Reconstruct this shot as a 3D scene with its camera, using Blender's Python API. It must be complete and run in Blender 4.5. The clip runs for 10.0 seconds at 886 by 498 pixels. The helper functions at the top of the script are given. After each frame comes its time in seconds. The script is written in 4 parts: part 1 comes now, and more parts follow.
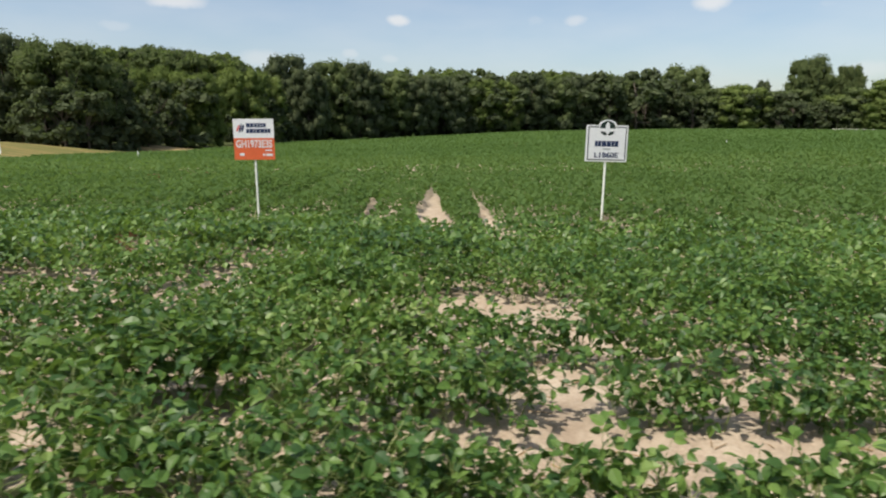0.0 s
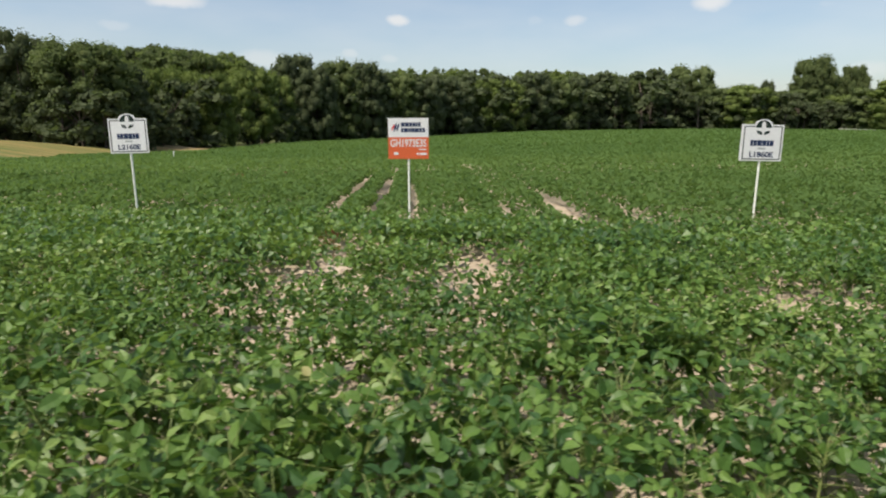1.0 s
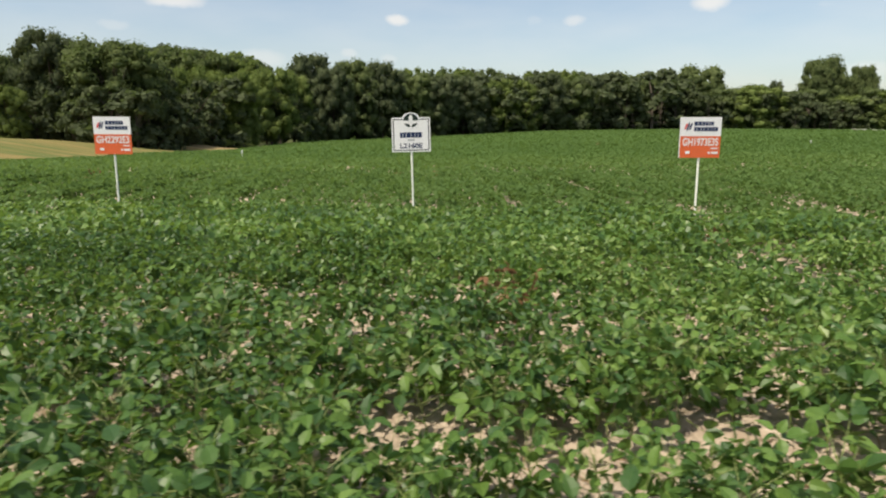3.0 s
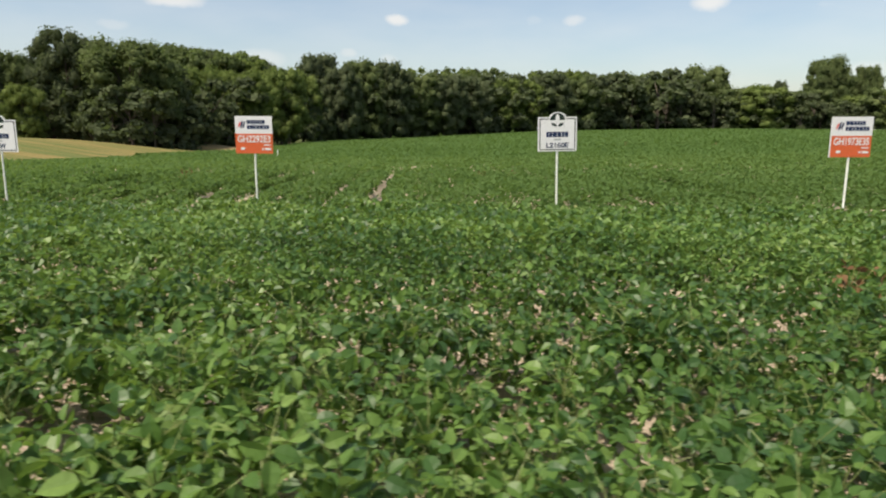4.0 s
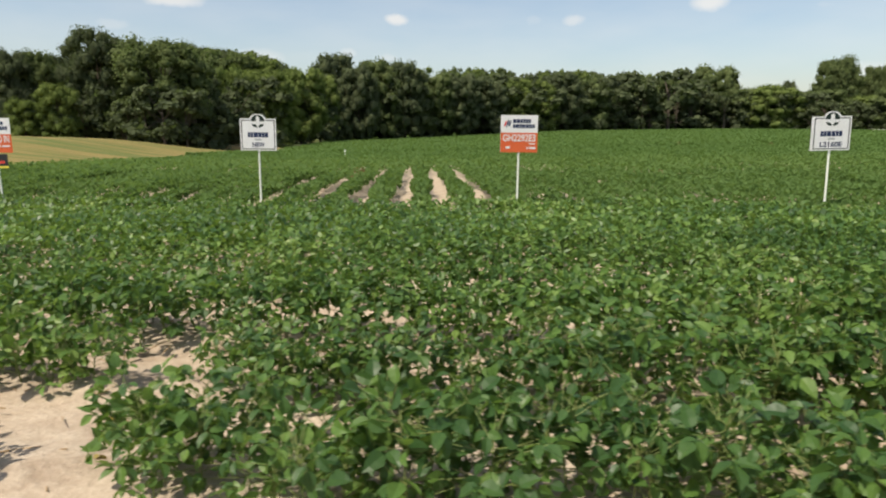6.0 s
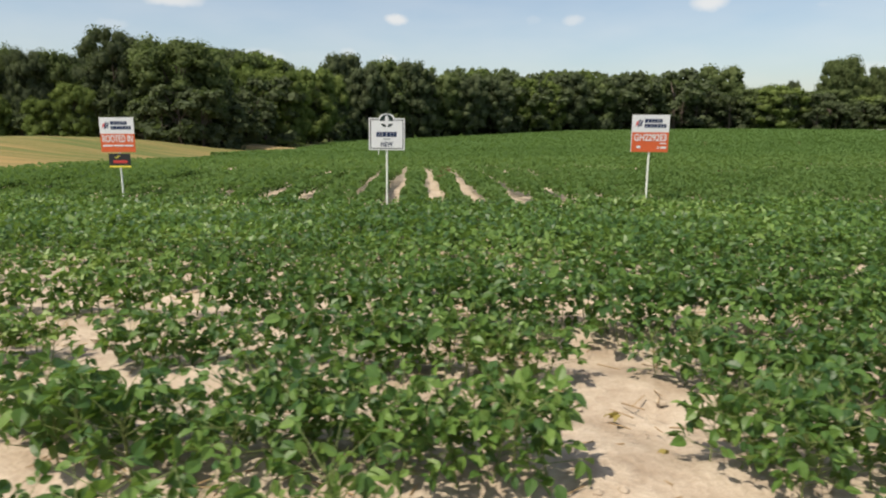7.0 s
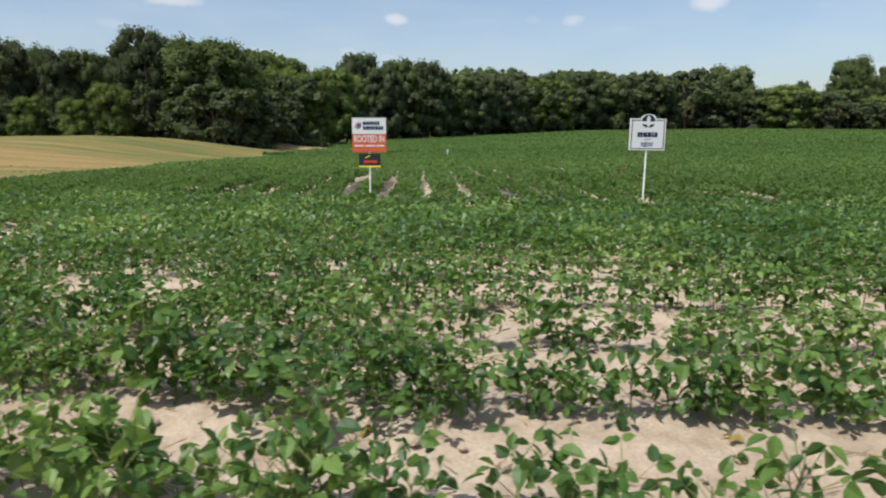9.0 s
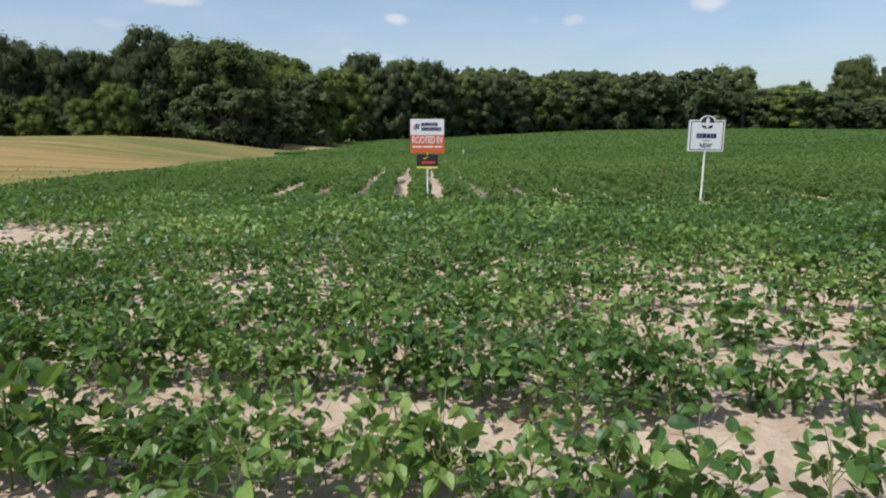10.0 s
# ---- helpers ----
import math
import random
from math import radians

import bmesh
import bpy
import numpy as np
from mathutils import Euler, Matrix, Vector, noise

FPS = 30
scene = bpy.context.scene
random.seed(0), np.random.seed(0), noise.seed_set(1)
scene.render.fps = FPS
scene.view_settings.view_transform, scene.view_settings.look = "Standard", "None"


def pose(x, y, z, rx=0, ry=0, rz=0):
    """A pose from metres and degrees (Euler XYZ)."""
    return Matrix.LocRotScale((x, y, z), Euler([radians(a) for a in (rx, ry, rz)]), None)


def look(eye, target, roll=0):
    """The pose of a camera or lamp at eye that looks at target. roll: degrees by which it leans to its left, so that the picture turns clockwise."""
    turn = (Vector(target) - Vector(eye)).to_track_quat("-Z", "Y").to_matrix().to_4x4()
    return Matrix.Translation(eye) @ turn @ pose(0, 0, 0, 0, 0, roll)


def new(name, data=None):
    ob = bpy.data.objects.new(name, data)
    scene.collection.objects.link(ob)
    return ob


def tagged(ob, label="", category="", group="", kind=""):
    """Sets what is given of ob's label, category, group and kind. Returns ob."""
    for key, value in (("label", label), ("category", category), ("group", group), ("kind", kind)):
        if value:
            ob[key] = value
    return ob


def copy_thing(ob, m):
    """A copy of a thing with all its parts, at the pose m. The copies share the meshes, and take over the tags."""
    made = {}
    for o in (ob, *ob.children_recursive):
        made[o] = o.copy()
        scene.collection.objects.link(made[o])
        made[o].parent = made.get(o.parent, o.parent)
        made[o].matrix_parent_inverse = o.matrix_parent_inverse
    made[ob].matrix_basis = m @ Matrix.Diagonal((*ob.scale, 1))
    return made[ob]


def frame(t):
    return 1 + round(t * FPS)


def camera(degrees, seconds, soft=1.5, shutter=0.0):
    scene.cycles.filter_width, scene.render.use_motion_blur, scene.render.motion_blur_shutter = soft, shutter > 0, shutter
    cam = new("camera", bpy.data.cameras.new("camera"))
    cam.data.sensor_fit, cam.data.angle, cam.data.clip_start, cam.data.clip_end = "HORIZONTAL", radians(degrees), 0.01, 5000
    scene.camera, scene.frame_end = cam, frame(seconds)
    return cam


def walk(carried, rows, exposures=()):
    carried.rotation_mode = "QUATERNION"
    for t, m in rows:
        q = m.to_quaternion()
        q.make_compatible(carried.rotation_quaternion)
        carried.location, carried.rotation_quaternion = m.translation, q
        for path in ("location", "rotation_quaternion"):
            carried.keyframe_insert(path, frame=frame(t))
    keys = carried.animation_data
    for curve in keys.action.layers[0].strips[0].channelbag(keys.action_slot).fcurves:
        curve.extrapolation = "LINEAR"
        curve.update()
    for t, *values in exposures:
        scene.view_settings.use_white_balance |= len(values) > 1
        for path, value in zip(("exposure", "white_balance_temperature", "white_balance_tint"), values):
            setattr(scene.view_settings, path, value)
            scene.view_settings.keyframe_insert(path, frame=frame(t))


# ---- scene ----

# ---------------------------------------------------------------- camera
cam = camera(69.0, 10.0, soft=2.1, shutter=0.12)
EXPOSURE = 0.40
# seconds, x, y, z, yaw, pitch, roll
PATH_ROWS = [
    (0.0, -0.967, 0.147, 1.162, 0.161, -10.510, -0.280),
    (0.5, -1.855, 0.130, 1.163, 0.137, -10.514, -0.265),
    (1.0, -2.710, 0.115, 1.163, 0.114, -10.519, -0.250),
    (1.5, -3.552, 0.101, 1.164, 0.093, -10.523, -0.235),
    (2.0, -4.383, 0.087, 1.165, 0.073, -10.528, -0.221),
    (2.5, -5.210, 0.075, 1.166, 0.053, -10.532, -0.207),
    (3.0, -6.042, 0.063, 1.166, 0.035, -10.537, -0.194),
    (4.5, -8.646, 0.033, 1.166, -0.012, -10.550, -0.157),
    (5.0, -9.479, 0.023, 1.166, -0.026, -10.554, -0.146),
    (6.5, -11.868, -0.007, 1.165, -0.060, -10.567, -0.114),
    (7.0, -12.700, -0.018, 1.165, -0.069, -10.572, -0.105),
    (7.5, -13.515, -0.031, 1.166, -0.077, -10.576, -0.096),
    (8.0, -14.348, -0.045, 1.168, -0.084, -10.580, -0.087),
    (8.5, -15.188, -0.062, 1.171, -0.090, -10.584, -0.079),
    (9.0, -16.054, -0.081, 1.177, -0.094, -10.588, -0.071),
    (9.5, -16.654, -0.103, 1.184, -0.098, -10.593, -0.064),
    (10.0, -16.834, -0.129, 1.194, -0.100, -10.597, -0.057),
]
walk(cam, [(t, pose(x, y, z, 90, 0, yaw) @ pose(0, 0, 0, pitch, 0, 0) @ pose(0, 0, 0, 0, 0, roll))
           for t, x, y, z, yaw, pitch, roll in PATH_ROWS],
     exposures=[(t, EXPOSURE + e, k, 10.0) for t, e, k in ((0.0, -0.13, 6900), (2.5, -0.02, 7350), (4.5, 0.0, 7300), (6.5, -0.07, 7250), (8.0, -0.17, 6850), (10.0, -0.24, 6350))])

# ---------------------------------------------------------------- light
SUN_ELEVATION, SUN_AZIMUTH = 60.0, -132.0     # degrees; azimuth from +y towards +x


def direction(azimuth, elevation):
    a, e = radians(azimuth), radians(elevation)
    return Vector((math.sin(a) * math.cos(e), math.cos(a) * math.cos(e), math.sin(e)))


sun = new("sun", bpy.data.lights.new("sun", "SUN"))
sun.data.energy, sun.data.angle, sun.data.color = 4.4, radians(0.6), (1.0, 0.955, 0.88)
sun.matrix_world = look(direction(SUN_AZIMUTH, SUN_ELEVATION) * 50, (0, 0, 0))

# small fair-weather clouds: azimuth, elevation, half width, half height (degrees), density
CLOUDS = [(-3.8, 9.0, 1.15, 0.55, 0.75), (11.1, 8.8, 1.1, 0.55, 0.5), (21.5, 9.7, 1.6, 0.75, 0.75), (-21.7, 9.9, 2.8, 0.65, 0.7),
          (-15.1, 5.8, 2.4, 0.9, 0.4), (7.7, 8.8, 1.0, 0.5, 0.22), (-7.9, 6.3, 1.2, 0.5, 0.4), (-4.6, 5.9, 1.2, 0.45, 0.35),
          (-26.0, 7.9, 1.6, 0.5, 0.3), (32.7, 4.2, 2.0, 0.7, 0.35), (29.5, 8.9, 0.9, 0.4, 0.2), (28.0, 13.0, 2.5, 0.8, 0.5)]


def make_world():
    w = bpy.data.worlds.new("sky")
    scene.world = w
    w.use_nodes = True
    nt = w.node_tree
    nt.nodes.clear()
    out = nt.nodes.new("ShaderNodeOutputWorld")
    bg = nt.nodes.new("ShaderNodeBackground")
    sky = nt.nodes.new("ShaderNodeTexSky")
    sky.sky_type, sky.sun_disc = "NISHITA", False
    sky.sun_elevation, sky.sun_rotation = radians(SUN_ELEVATION), radians(SUN_AZIMUTH)
    sky.air_density, sky.dust_density, sky.ozone_density, sky.altitude = 1.0, 1.9, 2.0, 250
    bg.inputs["Strength"].default_value = 0.125
    geo = nt.nodes.new("ShaderNodeTexCoord")
    way = geo.outputs["Generated"]
    tex = nt.nodes.new("ShaderNodeTexNoise")
    tex.inputs["Scale"].default_value, tex.inputs["Detail"].default_value = 34.0, 5.0
    nt.links.new(way, tex.inputs["Vector"])
    wob = nt.nodes.new("ShaderNodeVectorMath")
    wob.operation = "MULTIPLY_ADD"
    nt.links.new(tex.outputs["Color"], wob.inputs[0])
    wob.inputs[1].default_value = (0.022, 0.022, 0.016)
    nt.links.new(way, wob.inputs[2])
    total = None
    for az, el, hw, hh, dens in CLOUDS:
        c = direction(az, el)
        mapping = nt.nodes.new("ShaderNodeVectorMath")
        mapping.operation = "SUBTRACT"
        nt.links.new(wob.outputs[0], mapping.inputs[0])
        mapping.inputs[1].default_value = c + Vector((0.011, 0.011, 0.008))
        sc = nt.nodes.new("ShaderNodeVectorMath")
        sc.operation = "MULTIPLY"
        nt.links.new(mapping.outputs[0], sc.inputs[0])
        sc.inputs[1].default_value = (1 / radians(hw), 1 / radians(hw), 1 / radians(hh))
        ln = nt.nodes.new("ShaderNodeVectorMath")
        ln.operation = "LENGTH"
        nt.links.new(sc.outputs[0], ln.inputs[0])
        mr = nt.nodes.new("ShaderNodeMapRange")
        mr.interpolation_type = "SMOOTHSTEP"
        nt.links.new(ln.outputs["Value"], mr.inputs["Value"])
        for k, v in (("From Min", 0.25), ("From Max", 1.25), ("To Min", dens), ("To Max", 0.0)):
            mr.inputs[k].default_value = v
        if total is None:
            total = mr.outputs[0]
        else:
            mx = nt.nodes.new("ShaderNodeMath")
            mx.operation = "MAXIMUM"
            nt.links.new(total, mx.inputs[0])
            nt.links.new(mr.outputs[0], mx.inputs[1])
            total = mx.outputs[0]
    veil = nt.nodes.new("ShaderNodeTexNoise")
    veil.inputs["Scale"].default_value, veil.inputs["Detail"].default_value = 6.0, 6.0
    st = nt.nodes.new("ShaderNodeMapping")
    st.inputs["Scale"].default_value = (1, 1, 3.5)
    nt.links.new(way, st.inputs["Vector"])
    nt.links.new(st.outputs[0], veil.inputs["Vector"])
    vr = nt.nodes.new("ShaderNodeMapRange")
    for k, v in (("From Min", 0.25), ("From Max", 0.95), ("To Min", 0.03), ("To Max", 0.33)):
        vr.inputs[k].default_value = v
    nt.links.new(veil.outputs["Fac"], vr.inputs["Value"])
    allc = nt.nodes.new("ShaderNodeMath")
    allc.operation = "MAXIMUM"
    nt.links.new(total, allc.inputs[0])
    nt.links.new(vr.outputs[0], allc.inputs[1])
    mix = nt.nodes.new("ShaderNodeMix")
    mix.data_type = "RGBA"
    nt.links.new(allc.outputs[0], mix.inputs["Factor"])
    nt.links.new(sky.outputs[0], mix.inputs["A"])
    mix.inputs["B"].default_value = (5.6, 5.75, 6.0, 1)
    nt.links.new(mix.outputs["Result"], bg.inputs["Color"])
    nt.links.new(bg.outputs[0], out.inputs["Surface"])


make_world()

# ---------------------------------------------------------------- materials
def material(name):
    m = bpy.data.materials.new(name)
    m.use_nodes = True
    nt = m.node_tree
    nt.nodes.clear()
    return m, nt, nt.nodes.new("ShaderNodeOutputMaterial")


def node(nt, kind, **kw):
    n = nt.nodes.new(kind)
    for k, v in kw.items():
        n.inputs[k.replace("_", " ")].default_value = v
    return n


def ramp(nt, fac, stops):
    r = nt.nodes.new("ShaderNodeValToRGB")
    els = r.color_ramp.elements
    els[0].position, els[0].color = stops[0][0], (*stops[0][1], 1)
    els[1].position, els[1].color = stops[-1][0], (*stops[-1][1], 1)
    for p, c in stops[1:-1]:
        e = els.new(p)
        e.color = (*c, 1)
    nt.links.new(fac, r.inputs["Fac"])
    return r.outputs["Color"]


def mixc(nt, fac, a, b, blend="MIX"):
    m = nt.nodes.new("ShaderNodeMix")
    m.data_type, m.blend_type = "RGBA", blend
    for sock, v in (("Factor", fac), ("A", a), ("B", b)):
        if isinstance(v, (int, float)):
            m.inputs[sock].default_value = v
        elif isinstance(v, tuple):
            m.inputs[sock].default_value = (*v, 1)
        else:
            nt.links.new(v, m.inputs[sock])
    return m.outputs["Result"]


def noise_fac(nt, scale, detail=4.0, rough=0.55, space="Object"):
    tc = nt.nodes.new("ShaderNodeTexCoord")
    t = node(nt, "ShaderNodeTexNoise", Scale=scale, Detail=detail, Roughness=rough)
    if space == "World":
        g = nt.nodes.new("ShaderNodeNewGeometry")
        nt.links.new(g.outputs["Position"], t.inputs["Vector"])
    else:
        nt.links.new(tc.outputs[space], t.inputs["Vector"])
    return t.outputs["Fac"]


def bump(nt, height, strength, distance=0.02):
    b = node(nt, "ShaderNodeBump", Strength=strength, Distance=distance)
    nt.links.new(height, b.inputs["Height"])
    return b.outputs["Normal"]


def mat_leaf(name, stops, gloss=0.55, through_light=0.35, patch=0.35, shine=0.22, thin=(0.16, 0.30, 0.03)):
    """Foliage: colour by leaf, drifting slowly over the ground, with a little light let through."""
    m, nt, out = material(name)
    g = nt.nodes.new("ShaderNodeNewGeometry")
    info = nt.nodes.new("ShaderNodeObjectInfo")
    drift = noise_fac(nt, 0.85 if gloss < 0.6 else 0.5, 3.0, space="World")
    add = nt.nodes.new("ShaderNodeMath")
    add.operation = "ADD"
    nt.links.new(g.outputs["Random Per Island"], add.inputs[0])
    nt.links.new(info.outputs["Random"], add.inputs[1])
    fr = nt.nodes.new("ShaderNodeMath")
    fr.operation = "FRACT"
    nt.links.new(add.outputs[0], fr.inputs[0])
    sm = nt.nodes.new("ShaderNodeMapRange")
    for k, v in (("From Min", 0.3), ("From Max", 0.7), ("To Min", 0.0), ("To Max", 1.0)):
        sm.inputs[k].default_value = v
    nt.links.new(drift, sm.inputs["Value"])
    fac = nt.nodes.new("ShaderNodeMix")
    fac.inputs["Factor"].default_value = patch
    nt.links.new(fr.outputs[0], fac.inputs["A"])
    nt.links.new(sm.outputs[0], fac.inputs["B"])
    col = ramp(nt, fac.outputs["Result"], stops)
    fine = noise_fac(nt, 90.0 if gloss < 0.6 else 6.0, 3.0, space="World")
    col = mixc(nt, 0.35, col, ramp(nt, fine, [(0.3, (0.45, 0.45, 0.45)), (0.7, (1.0, 1.0, 1.0))]), "MULTIPLY")
    p = node(nt, "ShaderNodeBsdfPrincipled", Roughness=gloss)
    p.inputs["Specular IOR Level"].default_value = shine
    nt.links.new(col, p.inputs["Base Color"])
    tr = nt.nodes.new("ShaderNodeBsdfTranslucent")
    tcol = mixc(nt, 0.55, col, thin)
    nt.links.new(tcol, tr.inputs["Color"])
    mx = node(nt, "ShaderNodeMixShader", Fac=through_light)
    nt.links.new(p.outputs[0], mx.inputs[1])
    nt.links.new(tr.outputs[0], mx.inputs[2])
    nt.links.new(mx.outputs[0], out.inputs["Surface"])
    return m


def mat_plain(name, color, rough=0.6, vary=0.25, scale=8.0, bump_strength=0.2, spec=0.4, by_object=0.0, distance=0.01):
    m, nt, out = material(name)
    f = noise_fac(nt, scale, 5.0)
    lo = tuple(c * (1 - vary) for c in color)
    hi = tuple(min(1, c * (1 + vary * 0.6)) for c in color)
    col = ramp(nt, f, [(0.3, lo), (0.7, hi)])
    if by_object:
        info = nt.nodes.new("ShaderNodeObjectInfo")
        v = ramp(nt, info.outputs["Random"], [(0.0, (1 - by_object,) * 3), (1.0, (1.0, 1.0, 1.0))])
        col = mixc(nt, 1.0, col, v, "MULTIPLY")
    p = node(nt, "ShaderNodeBsdfPrincipled", Roughness=rough)
    p.inputs["Specular IOR Level"].default_value = spec
    nt.links.new(col, p.inputs["Base Color"])
    if bump_strength:
        nt.links.new(bump(nt, noise_fac(nt, scale * 6, 4.0), bump_strength, distance), p.inputs["Normal"])
    nt.links.new(p.outputs[0], out.inputs["Surface"])
    return m


def mat_soil():
    m, nt, out = material("sandy_soil")
    big = noise_fac(nt, 0.9, 4.0, space="World")
    mid = noise_fac(nt, 7.0, 6.0, 0.62, space="World")
    fine = noise_fac(nt, 70.0, 5.0, 0.7, space="World")
    col = ramp(nt, mid, [(0.25, (0.34, 0.262, 0.192)), (0.5, (0.48, 0.395, 0.305)), (0.75, (0.59, 0.505, 0.405))])
    col = mixc(nt, 0.5, col, ramp(nt, big, [(0.3, (0.64, 0.59, 0.55)), (0.7, (1.0, 1.0, 1.0))]), "MULTIPLY")
    col = mixc(nt, 0.45, col, ramp(nt, fine, [(0.3, (0.55, 0.52, 0.48)), (0.6, (1.0, 1.0, 1.0))]), "MULTIPLY")
    p = node(nt, "ShaderNodeBsdfPrincipled", Roughness=0.95)
    p.inputs["Specular IOR Level"].default_value = 0.15
    nt.links.new(col, p.inputs["Base Color"])
    b1 = bump(nt, mid, 0.5, 0.05)
    b2 = node(nt, "ShaderNodeBump", Strength=0.6, Distance=0.012)
    nt.links.new(fine, b2.inputs["Height"])
    nt.links.new(b1, b2.inputs["Normal"])
    nt.links.new(b2.outputs[0], p.inputs["Normal"])
    nt.links.new(p.outputs[0], out.inputs["Surface"])
    return m


def mat_ground():
    """Far ground: grassy soil, greener where it is rough pasture and wood floor."""
    m, nt, out = material("rough_grassland")
    big = noise_fac(nt, 0.08, 5.0, space="World")
    fine = noise_fac(nt, 2.5, 6.0, 0.65, space="World")
    col = ramp(nt, big, [(0.3, (0.075, 0.085, 0.03)), (0.7, (0.11, 0.14, 0.045))])
    col = mixc(nt, 0.6, col, ramp(nt, fine, [(0.3, (0.45, 0.45, 0.4)), (0.7, (1, 1, 1))]), "MULTIPLY")
    p = node(nt, "ShaderNodeBsdfPrincipled", Roughness=0.9)
    p.inputs["Specular IOR Level"].default_value = 0.2
    nt.links.new(col, p.inputs["Base Color"])
    nt.links.new(bump(nt, fine, 0.6, 0.2), p.inputs["Normal"])
    nt.links.new(p.outputs[0], out.inputs["Surface"])
    return m


def mat_stubble():
    """Cut grain: straw with green regrowth in drill lines."""
    m, nt, out = material("grain_stubble")
    g = nt.nodes.new("ShaderNodeNewGeometry")
    mp = nt.nodes.new("ShaderNodeMapping")
    mp.inputs["Rotation"].default_value = (0, 0, radians(-6))
    mp.inputs["Scale"].default_value = (0.05, 0.75, 0.05)
    nt.links.new(g.outputs["Position"], mp.inputs["Vector"])
    lines = node(nt, "ShaderNodeTexNoise", Scale=1.0, Detail=5.0, Roughness=0.6)
    nt.links.new(mp.outputs[0], lines.inputs["Vector"])
    big = noise_fac(nt, 0.07, 4.0, space="World")
    fine = noise_fac(nt, 5.0, 5.0, 0.7, space="World")
    half = nt.nodes.new("ShaderNodeMix")
    half.inputs["Factor"].default_value = 0.4
    nt.links.new(lines.outputs["Fac"], half.inputs["A"])
    nt.links.new(big, half.inputs["B"])
    col = ramp(nt, half.outputs[0], [(0.40, (0.095, 0.135, 0.034)), (0.49, (0.172, 0.160, 0.050)), (0.58, (0.310, 0.212, 0.084))])
    col = mixc(nt, 0.5, col, ramp(nt, fine, [(0.3, (0.5, 0.5, 0.45)), (0.7, (1, 1, 1))]), "MULTIPLY")
    p = node(nt, "ShaderNodeBsdfPrincipled", Roughness=0.9)
    p.inputs["Specular IOR Level"].default_value = 0.2
    nt.links.new(col, p.inputs["Base Color"])
    nt.links.new(bump(nt, fine, 0.5, 0.1), p.inputs["Normal"])
    nt.links.new(p.outputs[0], out.inputs["Surface"])
    return m


SOY = [(0.0, (0.026, 0.072, 0.023)), (0.3, (0.048, 0.113, 0.034)), (0.55, (0.094, 0.185, 0.040)), (0.8, (0.178, 0.287, 0.070)), (0.95, (0.295, 0.390, 0.128)), (1.0, (0.38, 0.36, 0.16))]
FAR = [(0.0, (0.072, 0.130, 0.040)), (0.5, (0.096, 0.166, 0.054)), (1.0, (0.130, 0.208, 0.071))]
M_SOY = mat_leaf("soybean_leaf", SOY, 0.43, 0.37, patch=0.45, shine=0.34, thin=(0.22, 0.34, 0.04))
M_SOYFAR = mat_leaf("soybean_canopy_leaf", FAR, 0.75, 0.40, patch=0.7, shine=0.06, thin=(0.20, 0.33, 0.05))
M_STEM = mat_plain("green_stem", (0.16, 0.20, 0.06), 0.6, 0.3, 20)
M_DRYSTEM = mat_plain("dry_stalk", (0.33, 0.22, 0.11), 0.8, 0.3, 20)
M_DRYLEAF = mat_leaf("dry_leaf", [(0.0, (0.11, 0.055, 0.028)), (1.0, (0.26, 0.15, 0.07))], 0.7, 0.3, thin=(0.25, 0.13, 0.05))
M_YELLOWLEAF = mat_leaf("yellowed_leaf", [(0.0, (0.24, 0.19, 0.05)), (1.0, (0.40, 0.33, 0.10))], 0.6, 0.3, thin=(0.4, 0.33, 0.08))
M_SOIL = mat_soil()
M_GROUND = mat_ground()
M_STUBBLE = mat_stubble()
M_STRAW = mat_leaf("straw", [(0.0, (0.30, 0.23, 0.10)), (1.0, (0.44, 0.34, 0.16))], 0.7, 0.2, thin=(0.4, 0.33, 0.12))
M_BARK = mat_plain("bark", (0.10, 0.08, 0.06), 0.9, 0.35, 6, 0.6)
# tree greens raised somewhat, with distance haze put into the base colour
M_TREE_DARK = mat_leaf("dark_tree_leaf", [(0.0, (0.067, 0.085, 0.050)), (0.6, (0.112, 0.138, 0.073)), (1.0, (0.163, 0.194, 0.098))], 0.8, 0.42, patch=0.72, shine=0.05, thin=(0.09, 0.14, 0.02))
M_TREE_MID = mat_leaf("mid_tree_leaf", [(0.0, (0.081, 0.109, 0.046)), (0.6, (0.138, 0.176, 0.072)), (1.0, (0.200, 0.244, 0.100))], 0.8, 0.42, patch=0.72, shine=0.05, thin=(0.12, 0.19, 0.03))
M_TREE_LIGHT = mat_leaf("light_tree_leaf", [(0.0, (0.096, 0.136, 0.042)), (0.6, (0.162, 0.212, 0.065)), (1.0, (0.234, 0.285, 0.098))], 0.8, 0.42, patch=0.72, shine=0.05, thin=(0.17, 0.25, 0.03))
M_WHITE = mat_leaf("white_corrugated_plastic", [(0.0, (0.86, 0.87, 0.88)), (1.0, (0.90, 0.90, 0.91))], 0.5, 0.25, shine=0.3, thin=(0.97, 0.97, 0.98))
M_POST = mat_plain("white_fibreglass", (0.78, 0.79, 0.74), 0.4, 0.08, 12, 0.05)
M_ORANGE = mat_leaf("orange_print", [(0.0, (0.80, 0.16, 0.06)), (1.0, (0.84, 0.19, 0.075))], 0.5, 0.25, shine=0.3, thin=(0.95, 0.26, 0.10))
M_DKGREEN = mat_plain("dark_green_print", (0.018, 0.032, 0.028), 0.6, 0.1, 3, 0.03, 0.15)
M_NAVY = mat_plain("navy_print", (0.018, 0.032, 0.080), 0.6, 0.1, 3, 0.03, 0.15)
